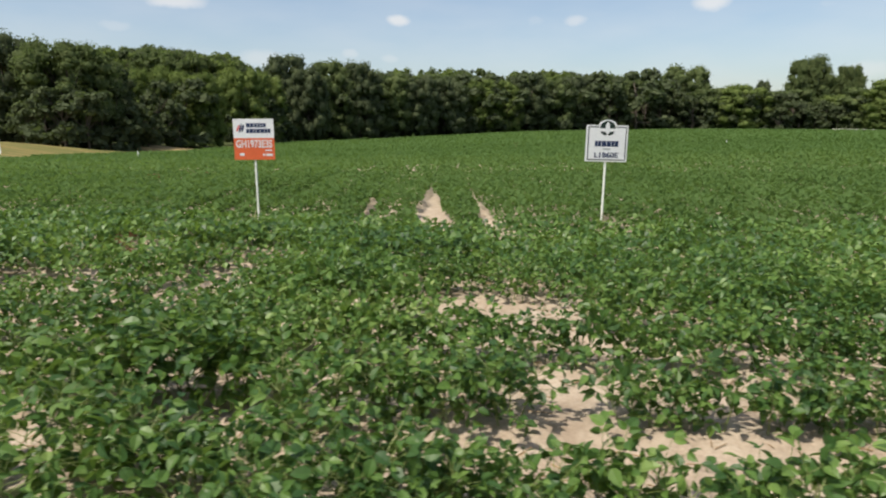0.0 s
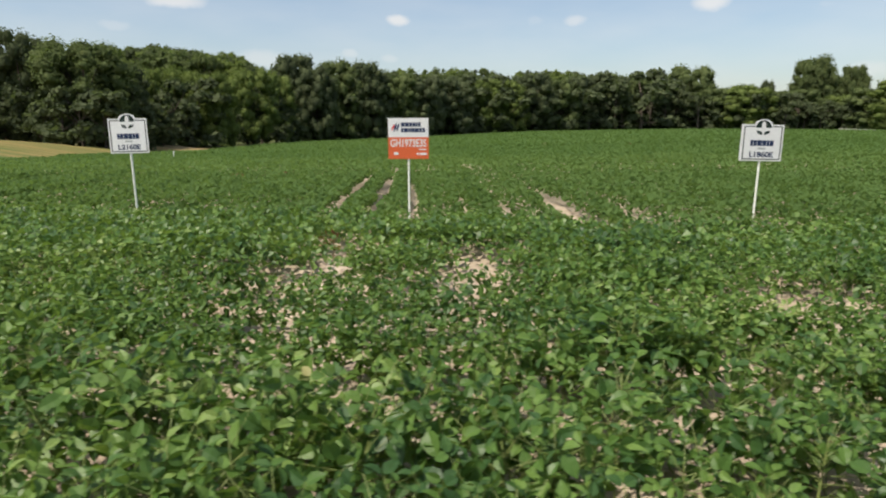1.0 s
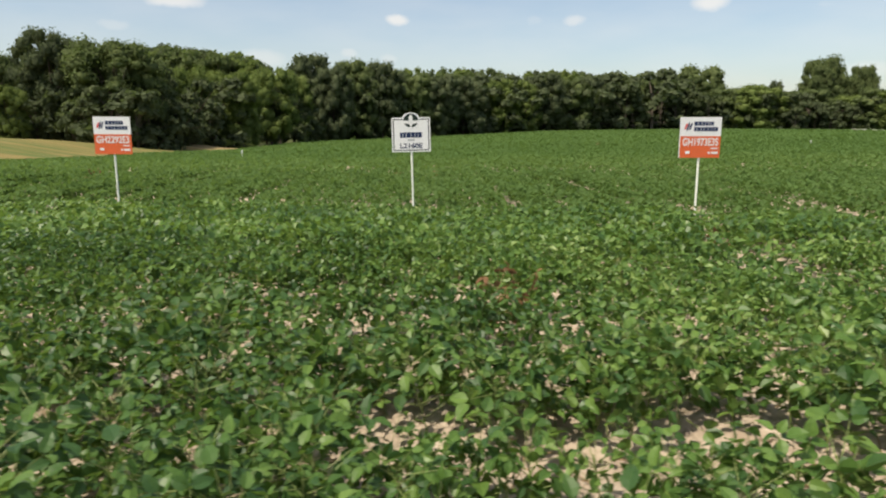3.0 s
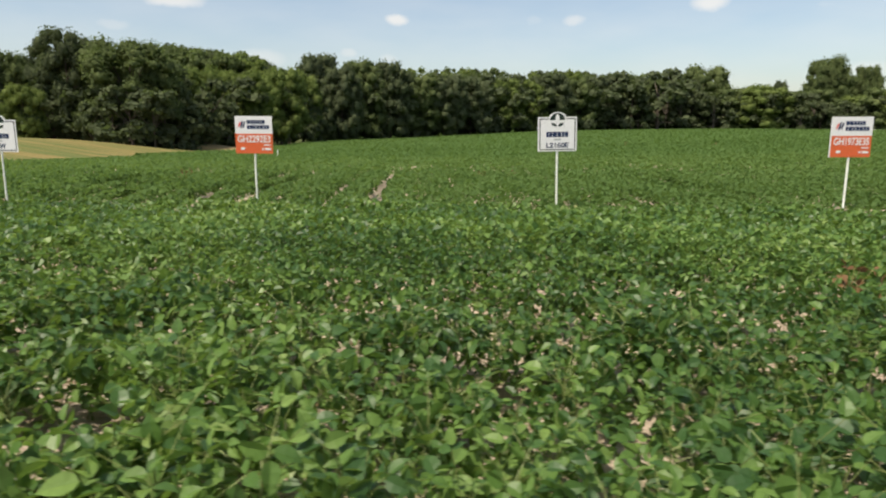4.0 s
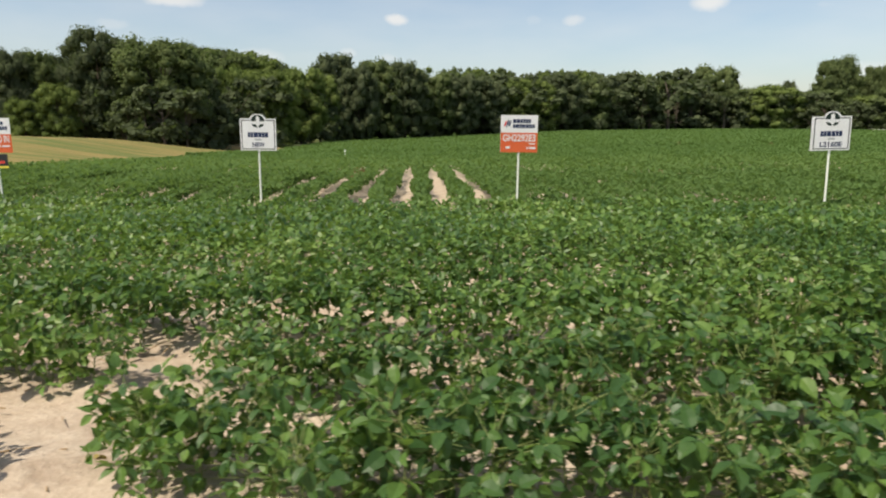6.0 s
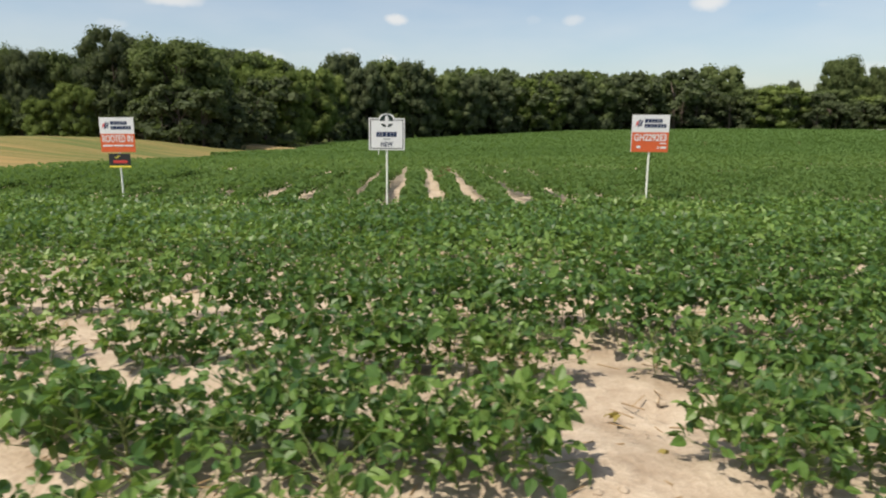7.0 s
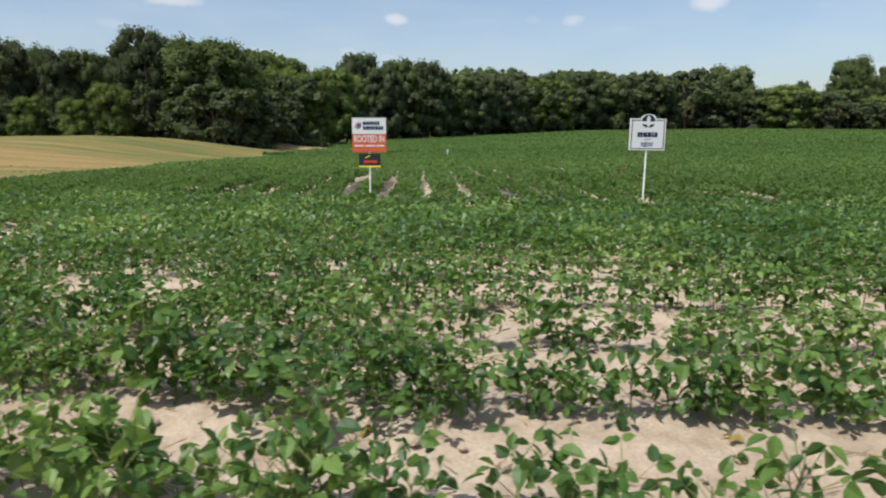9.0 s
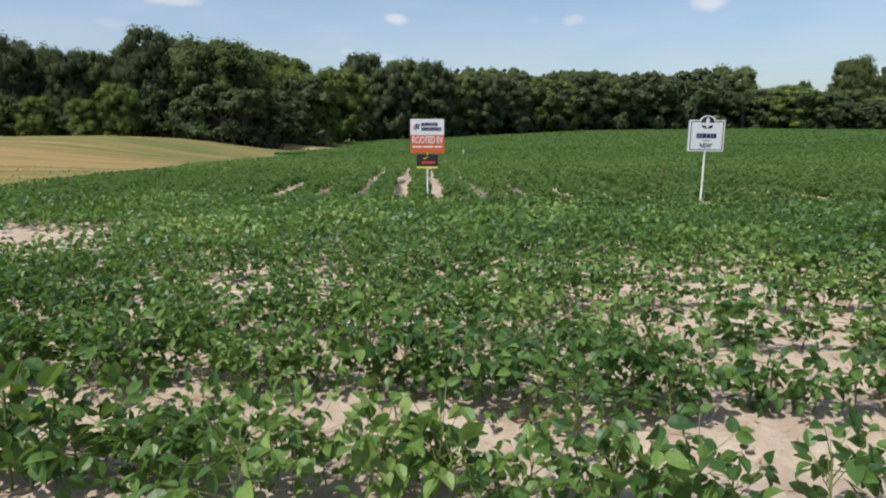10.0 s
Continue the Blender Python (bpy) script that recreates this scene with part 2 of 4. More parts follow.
M_RED = mat_plain("red_print", (0.62, 0.06, 0.05), 0.45, 0.08, 3, 0.03)
M_GREY = mat_plain("grey_print", (0.42, 0.44, 0.45), 0.45, 0.06, 3, 0.03)
M_BLACK = mat_plain("black_print", (0.022, 0.022, 0.024), 0.45, 0.1, 3, 0.03)
M_YELLOW = mat_plain("yellow_print", (0.72, 0.62, 0.08), 0.45, 0.06, 3, 0.03)
M_DRYGRASS = mat_plain("dry_grass", (0.34, 0.25, 0.11), 0.9, 0.3, 1.2, 0.5)
M_GRAVEL = mat_plain("pale_gravel", (0.50, 0.48, 0.43), 0.9, 0.2, 2.0, 0.4)


# ---------------------------------------------------------------- terrain
FAR_X = [-400, -100, -45, -15, 20, 65, 105, 140, 200, 500]
FAR_Z = [-1.7, -1.7, -1.5, -0.95, 0.30, 0.70, -0.1, -1.1, -1.3, -1.3]


def smooth(a, b, v):
    t = np.clip((v - a) / (b - a), 0, 1)
    return t * t * (3 - 2 * t)


NEAR_X = [-26, -18, -14, -9, -5, -2.5, 0, 4]
NEAR_Z = [0.23, 0.23, 0.235, 0.215, 0.15, 0.10, 0.06, 0.03]


def ground_z(x, y):
    """Height of the bare ground; the headland lies a little above the plots."""
    x, y = np.asarray(x, float), np.asarray(y, float)
    base = 0.12 * np.clip(-x / 16, -0.2, 1.2) * (1 - smooth(10, 40, y))
    near = 1 - smooth(3, 8, y)
    base = base * (1 - near) + np.interp(x, NEAR_X, NEAR_Z) * near
    h = np.interp(x, FAR_X, FAR_Z)
    s = np.where(h < 0, np.clip((y - 8) / 60, 0, 1), np.clip((y - 8) / 150, 0, 1))
    knoll = 1.55 * smooth(-26.5, -39, x + 0.06 * (y - 30)) * smooth(14, 44, y) * (1 - 0.6 * smooth(52, 75, y))
    hill = 15.0 * smooth(205, 320, y) * smooth(-260, -90, x) * (1 - smooth(60, 180, x) * 0.75)
    hill = hill + 11.0 * smooth(98, 185, y) * smooth(-40, -75, x) * smooth(-170, -115, x) * (1 - smooth(205, 320, y))
    return base + h * s + knoll + hill + 0.02 * np.sin(x * 1.3) * np.sin(y * 1.1)


def field_edge(y):
    """Where the beans end and the stubble begins."""
    return np.interp(y, [2, 18, 27, 45, 70, 230], [-24.0, -24.3, -25.8, -28.0, -28.6, -39.0])


def gz(x, y):
    return float(ground_z(x, y))


def mesh_np(name, verts, faces, mats, slots=None, soft=True):
    """A mesh from arrays: verts (n, 3), triangles (m, 3)."""
    me = bpy.data.meshes.new(name)
    verts, faces = np.asarray(verts, np.float32), np.asarray(faces, np.int32)
    k = faces.shape[1]
    me.vertices.add(len(verts))
    me.vertices.foreach_set("co", verts.ravel())
    me.loops.add(faces.size)
    me.loops.foreach_set("vertex_index", faces.ravel())
    me.polygons.add(len(faces))
    me.polygons.foreach_set("loop_start", np.arange(0, faces.size, k, dtype=np.int32))
    me.polygons.foreach_set("use_smooth", np.full(len(faces), soft))
    for m in mats:
        me.materials.append(m)
    if slots is not None:
        me.polygons.foreach_set("material_index", np.asarray(slots, np.int32))
    me.update(calc_edges=True)
    return me


def part(name, bm, mat, parent, label=""):
    """One bmesh as one mesh object under a thing or a part."""
    me = bpy.data.meshes.new(name)
    bm.to_mesh(me)
    bm.free()
    me.materials.append(mat)
    ob = new(name, me)
    ob.parent = parent
    if label:
        ob["label"] = label
    return ob


def sheet(name, xs, ys, lift, mat, height=ground_z):
    gx, gy = np.meshgrid(xs, ys)
    z = height(gx, gy) + lift
    v = np.stack([gx.ravel(), gy.ravel(), z.ravel()], 1)
    nx, ny = len(xs), len(ys)
    i = (np.arange(ny - 1)[:, None] * nx + np.arange(nx - 1)[None]).ravel()
    f = np.stack([i, i + 1, i + nx + 1, i + nx], 1)
    return new(name, mesh_np(name, v, f, [mat]))


ROW_STEP = 0.63          # headland rows
ROW_FIRST = -0.17        # the row nearest to the track
SLOPE = 0.095            # headland rows run away to the side by this much


def head_v(x, y):
    return y + SLOPE * x


def build_ground():
    xs = np.concatenate([np.linspace(-2500, -300, 12), np.linspace(-280, -60, 34), np.linspace(-55, 50, 85), np.linspace(56, 280, 34), np.linspace(310, 2500, 12)])
    ys = np.concatenate([np.linspace(-2500, -60, 12), np.linspace(-40, -6, 12), np.linspace(-5, 80, 100), np.linspace(84, 400, 70), np.linspace(450, 3500, 14)])
    tagged(sheet("ground", xs, ys, -0.05, M_GROUND), "rough grassy farmland running to the wooded hill", "ground", kind="structure")
    # tilled soil under the crop, with low ridges and clods
    rng = np.random.default_rng(3)

    def soil(x, y):
        v = head_v(x, y)
        ridge = 0.022 * np.cos((v - ROW_FIRST) / ROW_STEP * 2 * np.pi) * (v < 7.0)
        rough = 0.012 * np.sin(x * 9 + 3 * np.sin(y * 7)) * np.sin(y * 11 + 2 * np.sin(x * 5)) + rng.normal(0, 0.006, x.shape)
        return ground_z(x, y) + ridge + rough
    tagged(sheet("tilled_soil", np.linspace(-27, 9, 320), np.linspace(-3, 9.6, 120), 0.0, M_SOIL, soil),
           "pale dry sandy soil, tilled, under the bean rows", "soil", kind="structure")
    ys2 = np.linspace(9.5, 60, 90)
    tagged(sheet("plot_soil", np.linspace(-45, 45, 130), ys2, -0.012, M_SOIL), "pale sandy soil between the plot rows", "soil", kind="structure")


build_ground()

# ---------------------------------------------------------------- soybeans
def leaflet(n):
    """Unit leaflet lying along +y with a raised fold; n = 8 fine or 4 plain."""
    if n == 8:
        v = [(0, 0, 0), (-0.20, 0.10, 0.06), (-0.32, 0.36, 0.11), (-0.22, 0.70, 0.04), (0, 1.0, -0.15), (0.22, 0.70, 0.04), (0.32, 0.36, 0.11), (0.20, 0.10, 0.06),
             (0, 0.36, -0.01), (0, 0.70, -0.05)]
        f = [(0, 8, 1), (1, 8, 2), (0, 7, 8), (7, 6, 8), (2, 8, 9), (2, 9, 3), (8, 6, 9), (6, 5, 9), (3, 9, 4), (9, 5, 4)]
    else:
        v = [(0, 0, 0), (-0.30, 0.26, 0.10), (-0.27, 0.60, 0.07), (0, 1.0, -0.12), (0.27, 0.60, 0.07), (0.30, 0.26, 0.10)]
        f = [(0, 2, 1), (0, 3, 2), (0, 4, 3), (0, 5, 4)]
    return np.array(v, float), np.array(f, int)


def euler(rx, ry, rz):
    return np.array(Euler((rx, ry, rz)).to_matrix())


def stack(pieces):
    vs, fs, off = [], [], 0
    for v, f in pieces:
        vs.append(v)
        fs.append(f + off)
        off += len(v)
    return np.concatenate(vs), np.concatenate(fs)


def trifoliate(rng, n, size, spread=1.0):
    """Three leaflets at the end of a petiole, at the origin, tips drooping, leading +y."""
    lv, lf = leaflet(n)
    out = []
    for turn, s in ((0, 1.0), (1.15, 0.88), (-1.15, 0.88)):
        r = euler(rng.normal(-0.30, 0.55), rng.normal(0, 0.5), turn * spread + rng.uniform(-0.15, 0.15))
        o = r @ np.array([0, 0.25 * size if turn == 0 else 0.06 * size, 0])
        out.append((lv * size * s * rng.uniform(0.85, 1.12) * np.array([1.05, 1, 1]) @ r.T + o, lf))
    return stack(out)


def tube_np(a, b, ra, rb, k=4):
    a, b = np.asarray(a, float), np.asarray(b, float)
    d = b - a
    d = d / (np.linalg.norm(d) + 1e-9)
    u = np.cross(d, (0.3, 0.9, 0.1))
    u /= np.linalg.norm(u)
    w = np.cross(d, u)
    an = np.arange(k) * 2 * np.pi / k
    ring = np.cos(an)[:, None] * u + np.sin(an)[:, None] * w
    v = np.concatenate([a + ring * ra, b + ring * rb])
    f = []
    for i in range(k):
        j = (i + 1) % k
        f += [(i, j, k + j), (i, k + j, k + i)]
    return v, np.array(f)


def plant_plan(rng, height, leaves, wide=0.14):
    """Where the leaves of one plant sit: tip of each petiole, heading, size, tilt; and its stem tubes."""
    lean = rng.normal(0, 0.05, 2)
    tubes, spots = [], []
    top = np.array([lean[0] * height * 2, lean[1] * height * 2, height * 0.84])
    tubes.append((np.zeros(3), top, 0.0036, 0.002))
    for i in range(leaves):
        f = 0.14 + 0.86 * ((i + rng.uniform(0, 0.8)) / leaves) ** 0.75
        base = top * f * 0.92
        az = i * 2.4 + rng.uniform(-0.6, 0.6)
        reach = (wide * (1 - 0.45 * f) + 0.02) * rng.uniform(0.4, 1.2)
        tip = base + np.array([math.cos(az) * reach, math.sin(az) * reach, (0.03 + 0.06 * f) * rng.uniform(0.3, 1.2)])
        tubes.append((base, tip, 0.0014, 0.001))
        size = rng.uniform(0.040, 0.061) * (1 - 0.25 * max(0, f - 0.8) / 0.2)
        spots.append((tip, az - math.pi / 2, size, rng.normal(0.15, 0.75)))
    return tubes, spots


def plant_leaves(rng, spots, n):
    out = []
    for tip, head, size, tilt in spots:
        v, f = trifoliate(rng, n, size)
        r = euler(0, 0, head) @ euler(tilt, rng.uniform(-0.3, 0.3), 0)
        out.append((v @ r.T + tip, f))
    return out


def scatter_cards(rng, pos, size, tilt=0.7, shape="kite"):
    """Folded leaf pieces, four points and two triangles each, at the given places."""
    n = len(pos)
    az = rng.uniform(0, 2 * np.pi, n)
    ti = rng.normal(0, tilt, n)
    ca, sa, ct, st = np.cos(az), np.sin(az), np.cos(ti), np.sin(ti)
    u = np.stack([ca * ct, sa * ct, st], 1)
    w = np.stack([-sa, ca, rng.normal(0, 0.35, n)], 1)
    size = np.asarray(size, float).reshape(-1, 1) * np.ones((n, 1))
    up = np.zeros((n, 3))
    up[:, 2] = 0.18
    a, b = pos - u * size * 0.5, pos + u * size * 0.5
    c, d = pos + (w * 0.42 + up) * size, pos + (-w * 0.42 + up) * size
    v = np.stack([a, c, b, d], 1).reshape(-1, 3)
    i = np.arange(n)[:, None] * 4
    f = np.concatenate([i + np.array([[0, 2, 1]]), i + np.array([[0, 3, 2]])], 1).reshape(-1, 3)
    return v, f


def facing_cards(rng, pos, nrm, size):
    """Folded leaf pieces that lie across the given directions."""
    n = len(pos)
    a = rng.normal(0, 1, (n, 3))
    u = np.cross(nrm, a)
    u /= np.linalg.norm(u, axis=1)[:, None] + 1e-9
    w = np.cross(nrm, u)
    size = np.asarray(size, float).reshape(-1, 1)
    lift = nrm * 0.15
    v = np.stack([pos - u * size * 0.55, pos + (w * 0.45 + lift) * size, pos + u * size * 0.55, pos + (-w * 0.45 + lift) * size], 1).reshape(-1, 3)
    i = np.arange(n)[:, None] * 4
    f = np.concatenate([i + np.array([[0, 2, 1]]), i + np.array([[0, 3, 2]])], 1).reshape(-1, 3)
    return v, f


# the stand row by row, from the track inwards: x, cover, plant height
STAND = {}
STAND[0] = [(-26, 0.9, 0.25), (-17.25, 0.95, 0.25), (-17.1, 0.15, 0.2), (-17.0, 0.65, 0.2), (-16.2, 0.75, 0.21), (-15.95, 0.15, 0.2), (-15.8, 0.7, 0.2), (-15.55, 0.15, 0.2), (-15.4, 0.65, 0.2),
            (-14.85, 0.65, 0.2), (-14.7, 0.45, 0.2), (-14.5, 0.45, 0.2), (-14.35, 0.82, 0.22), (-13.9, 0.75, 0.23), (-13.4, 0.9, 0.25), (-12.9, 0.8, 0.25), (-12.7, 0.5, 0.24)]
STAND[1] = [(-26, 0.98, 0.27), (-15.95, 0.98, 0.27), (-15.85, 0.15, 0.2), (-15.75, 0.7, 0.2), (-15.65, 0.1, 0.2), (-15.5, 0.8, 0.21), (-14.5, 0.75, 0.21), (-14.24, 0.22, 0.2), (-14.08, 0.22, 0.2), (-13.95, 0.92, 0.26),
            (-13.2, 1.0, 0.28), (-12.45, 1.0, 0.27), (-12.34, 0.0, 0.2), (-12.04, 0.0, 0.2), (-11.92, 0.85, 0.27), (-11, 0.97, 0.31), (-7, 0.95, 0.31)]
STAND[2] = [(-26, 0.95, 0.25), (-18.2, 0.92, 0.25), (-17, 0.98, 0.27), (-16.45, 0.95, 0.25), (-16.35, 0.3, 0.18), (-16.2, 0.75, 0.2), (-15.85, 0.88, 0.2), (-15.72, 0.05, 0.17), (-15.55, 0.88, 0.2), (-15.4, 0.15, 0.17),
            (-15.25, 0.88, 0.2), (-15.08, 0.15, 0.17), (-14.9, 0.88, 0.2), (-14.65, 0.2, 0.17), (-14.4, 0.88, 0.2), (-14.05, 0.1, 0.18), (-13.9, 0.8, 0.2), (-13.6, 0.95, 0.22), (-12.6, 0.95, 0.22), (-12.22, 0.75, 0.21)]
STAND[3] = [(-26, 0.92, 0.22), (-18.25, 0.85, 0.21), (-18.1, 0.15, 0.18), (-17.45, 0.15, 0.18), (-17.3, 0.97, 0.23), (-16.2, 0.95, 0.22), (-15.2, 0.85, 0.19), (-14.2, 0.87, 0.19), (-13.1, 0.9, 0.22), (-12.95, 0.97, 0.29),
            (-12.2, 0.95, 0.29), (-12.08, 0.3, 0.2), (-11.95, 0.85, 0.26), (-10, 0.97, 0.29), (-5.0, 0.97, 0.3), (-4.88, 0.45, 0.28), (-4.75, 0.9, 0.31), (-2.6, 1.0, 0.31), (-1.5, 1.0, 0.30), (-0.9, 0.85, 0.24), (0, 0.72, 0.22), (2, 0.72, 0.22)]
STAND[4] = [(-26, 0.9, 0.19), (-16, 0.95, 0.19), (-15, 0.9, 0.19), (-14.3, 0.92, 0.19), (-13, 0.9, 0.2), (-9, 0.95, 0.28), (-6.8, 0.85, 0.27), (-6.6, 0.5, 0.22), (-6.4, 0.93, 0.28), (-5.25, 0.93, 0.28), (-5.1, 0.35, 0.25),
            (-4.95, 0.93, 0.28), (-3.4, 0.92, 0.28), (-3.0, 0.95, 0.31), (-0.8, 0.98, 0.34), (-0.62, 0.5, 0.24), (-0.5, 0.2, 0.2), (-0.38, 0.8, 0.23), (0, 0.75, 0.22), (0.15, 0.3, 0.2), (0.35, 0.75, 0.22), (2, 0.8, 0.24)]
STAND[5] = [(-26, 0.9, 0.19), (-14, 0.9, 0.18), (-12, 0.92, 0.21), (-9, 0.95, 0.27), (-4.1, 0.95, 0.27), (-3.8, 0.93, 0.23), (-2.3, 0.93, 0.23), (-2, 0.95, 0.28), (-1, 0.9, 0.27), (-0.4, 0.7, 0.24), (0.2, 0.85, 0.26), (0.35, 0.3, 0.24), (0.5, 0.8, 0.26), (3, 0.85, 0.26)]
STAND[6] = [(-26, 0.95, 0.19), (-14, 0.95, 0.19), (-12, 0.95, 0.2), (-8, 0.97, 0.27), (-4.1, 0.97, 0.27), (-3.8, 0.93, 0.2), (-2.25, 0.93, 0.2), (-2.0, 0.97, 0.3), (-1.1, 0.98, 0.32), (-0.98, 0.1, 0.2), (-0.35, 0.1, 0.2), (-0.2, 0.85, 0.26), (0.4, 0.97, 0.32), (1.2, 0.95, 0.3)]
STAND[7] = [(-26, 0.97, 0.2), (-14, 0.97, 0.2), (-12, 0.95, 0.2), (-8, 0.97, 0.27), (-4.15, 0.9, 0.27), (-4.0, 0.3, 0.25), (-3.85, 0.9, 0.27), (-2.9, 0.9, 0.27), (-2.82, 0.02, 0.25), (-2.53, 0.02, 0.25), (-2.45, 0.92, 0.27), (0, 0.95, 0.26)]
STAND[8] = [(-26, 0.98, 0.17), (-14, 0.98, 0.17), (-12, 0.98, 0.19), (-8, 0.98, 0.23), (-4.1, 0.97, 0.23), (-3.9, 0.92, 0.18), (-2.1, 0.92, 0.18), (-1.9, 0.98, 0.29), (-0.9, 0.97, 0.27), (0, 0.97, 0.22)]
STAND[9] = [(-26, 0.98, 0.17), (-14, 0.98, 0.17), (-12, 0.98, 0.19), (-8, 0.98, 0.23), (-4.2, 0.97, 0.23), (-3.9, 0.98, 0.29), (-1.8, 0.98, 0.29), (-1.2, 0.97, 0.23), (0, 0.97, 0.2)]
# the third row goes on past the bare spot
STAND[2] += [(-12.12, 0.0, 0.2), (-11.98, 0.0, 0.2), (-11.85, 0.7, 0.24), (-11.2, 0.85, 0.28), (-9.5, 0.97, 0.3), (-9.38, 0.55, 0.27), (-9.2, 0.55, 0.27), (-9.08, 0.95, 0.3), (-8.4, 0.92, 0.3), (-7.2, 0.92, 0.29),
             (-6.4, 0.85, 0.27), (-6.1, 0.72, 0.24), (-5.75, 0.5, 0.23), (-5.2, 0.62, 0.23), (-4.8, 0.66, 0.24), (-4.45, 0.42, 0.23), (-4.2, 0.85, 0.28), (-3.5, 0.93, 0.29), (-2.9, 1.0, 0.29), (-1.7, 1.0, 0.29), (-1.3, 0.9, 0.28), (2, 0.8, 0.25)]
STAND_BACK = [(-26, 0.98, 0.17), (-14, 0.98, 0.17), (-12, 0.98, 0.19), (-8, 0.98, 0.23), (-2, 0.97, 0.22), (0, 0.97, 0.2)]
# bare spots that reach over more than one row: x, v, half length, half width
BARE = [(-0.62, 3.75, 0.40, 0.42), (-2.48, 4.60, 0.24, 0.90), (-3.55, 4.80, 0.25, 0.85), (-17.75, 1.5, 0.36, 0.30), (-20.6, 3.6, 1.0, 1.25), (-12.18, 0.8, 0.15, 0.4),
        (-9.29, 1.3, 0.12, 0.16), (-0.95, 6.6, 0.20, 0.55), (-0.42, 6.3, 0.16, 0.6), (-2.0, 7.0, 0.12, 0.2), (-3.1, 6.9, 0.12, 0.25), (-3.7, 7.0, 0.15, 0.25), (0.55, 2.70, 0.5, 0.16),
        (0.81, 7.1, 0.24, 0.5), (-3.11, 7.0, 0.18, 0.4), (-13.42, 6.75, 0.22, 0.4)]


def stand(row, x, v):
    """Cover and height of the crop at a place along a row."""
    table = STAND[row] if row in STAND else STAND_BACK
    xs, cs, hs = zip(*table)
    cover, high = float(np.interp(x, xs, cs)), float(np.interp(x, xs, hs))
    for px, pv, rx, rv in BARE:
        cover -= 1.2 * math.exp(-(((x - px) / rx) ** 2 + ((v - pv) / rv) ** 2) ** 2)
    high *= 1 + 0.30 * noise.noise(Vector((x * 1.5, v * 2.0, 9.0)))
    return cover, high


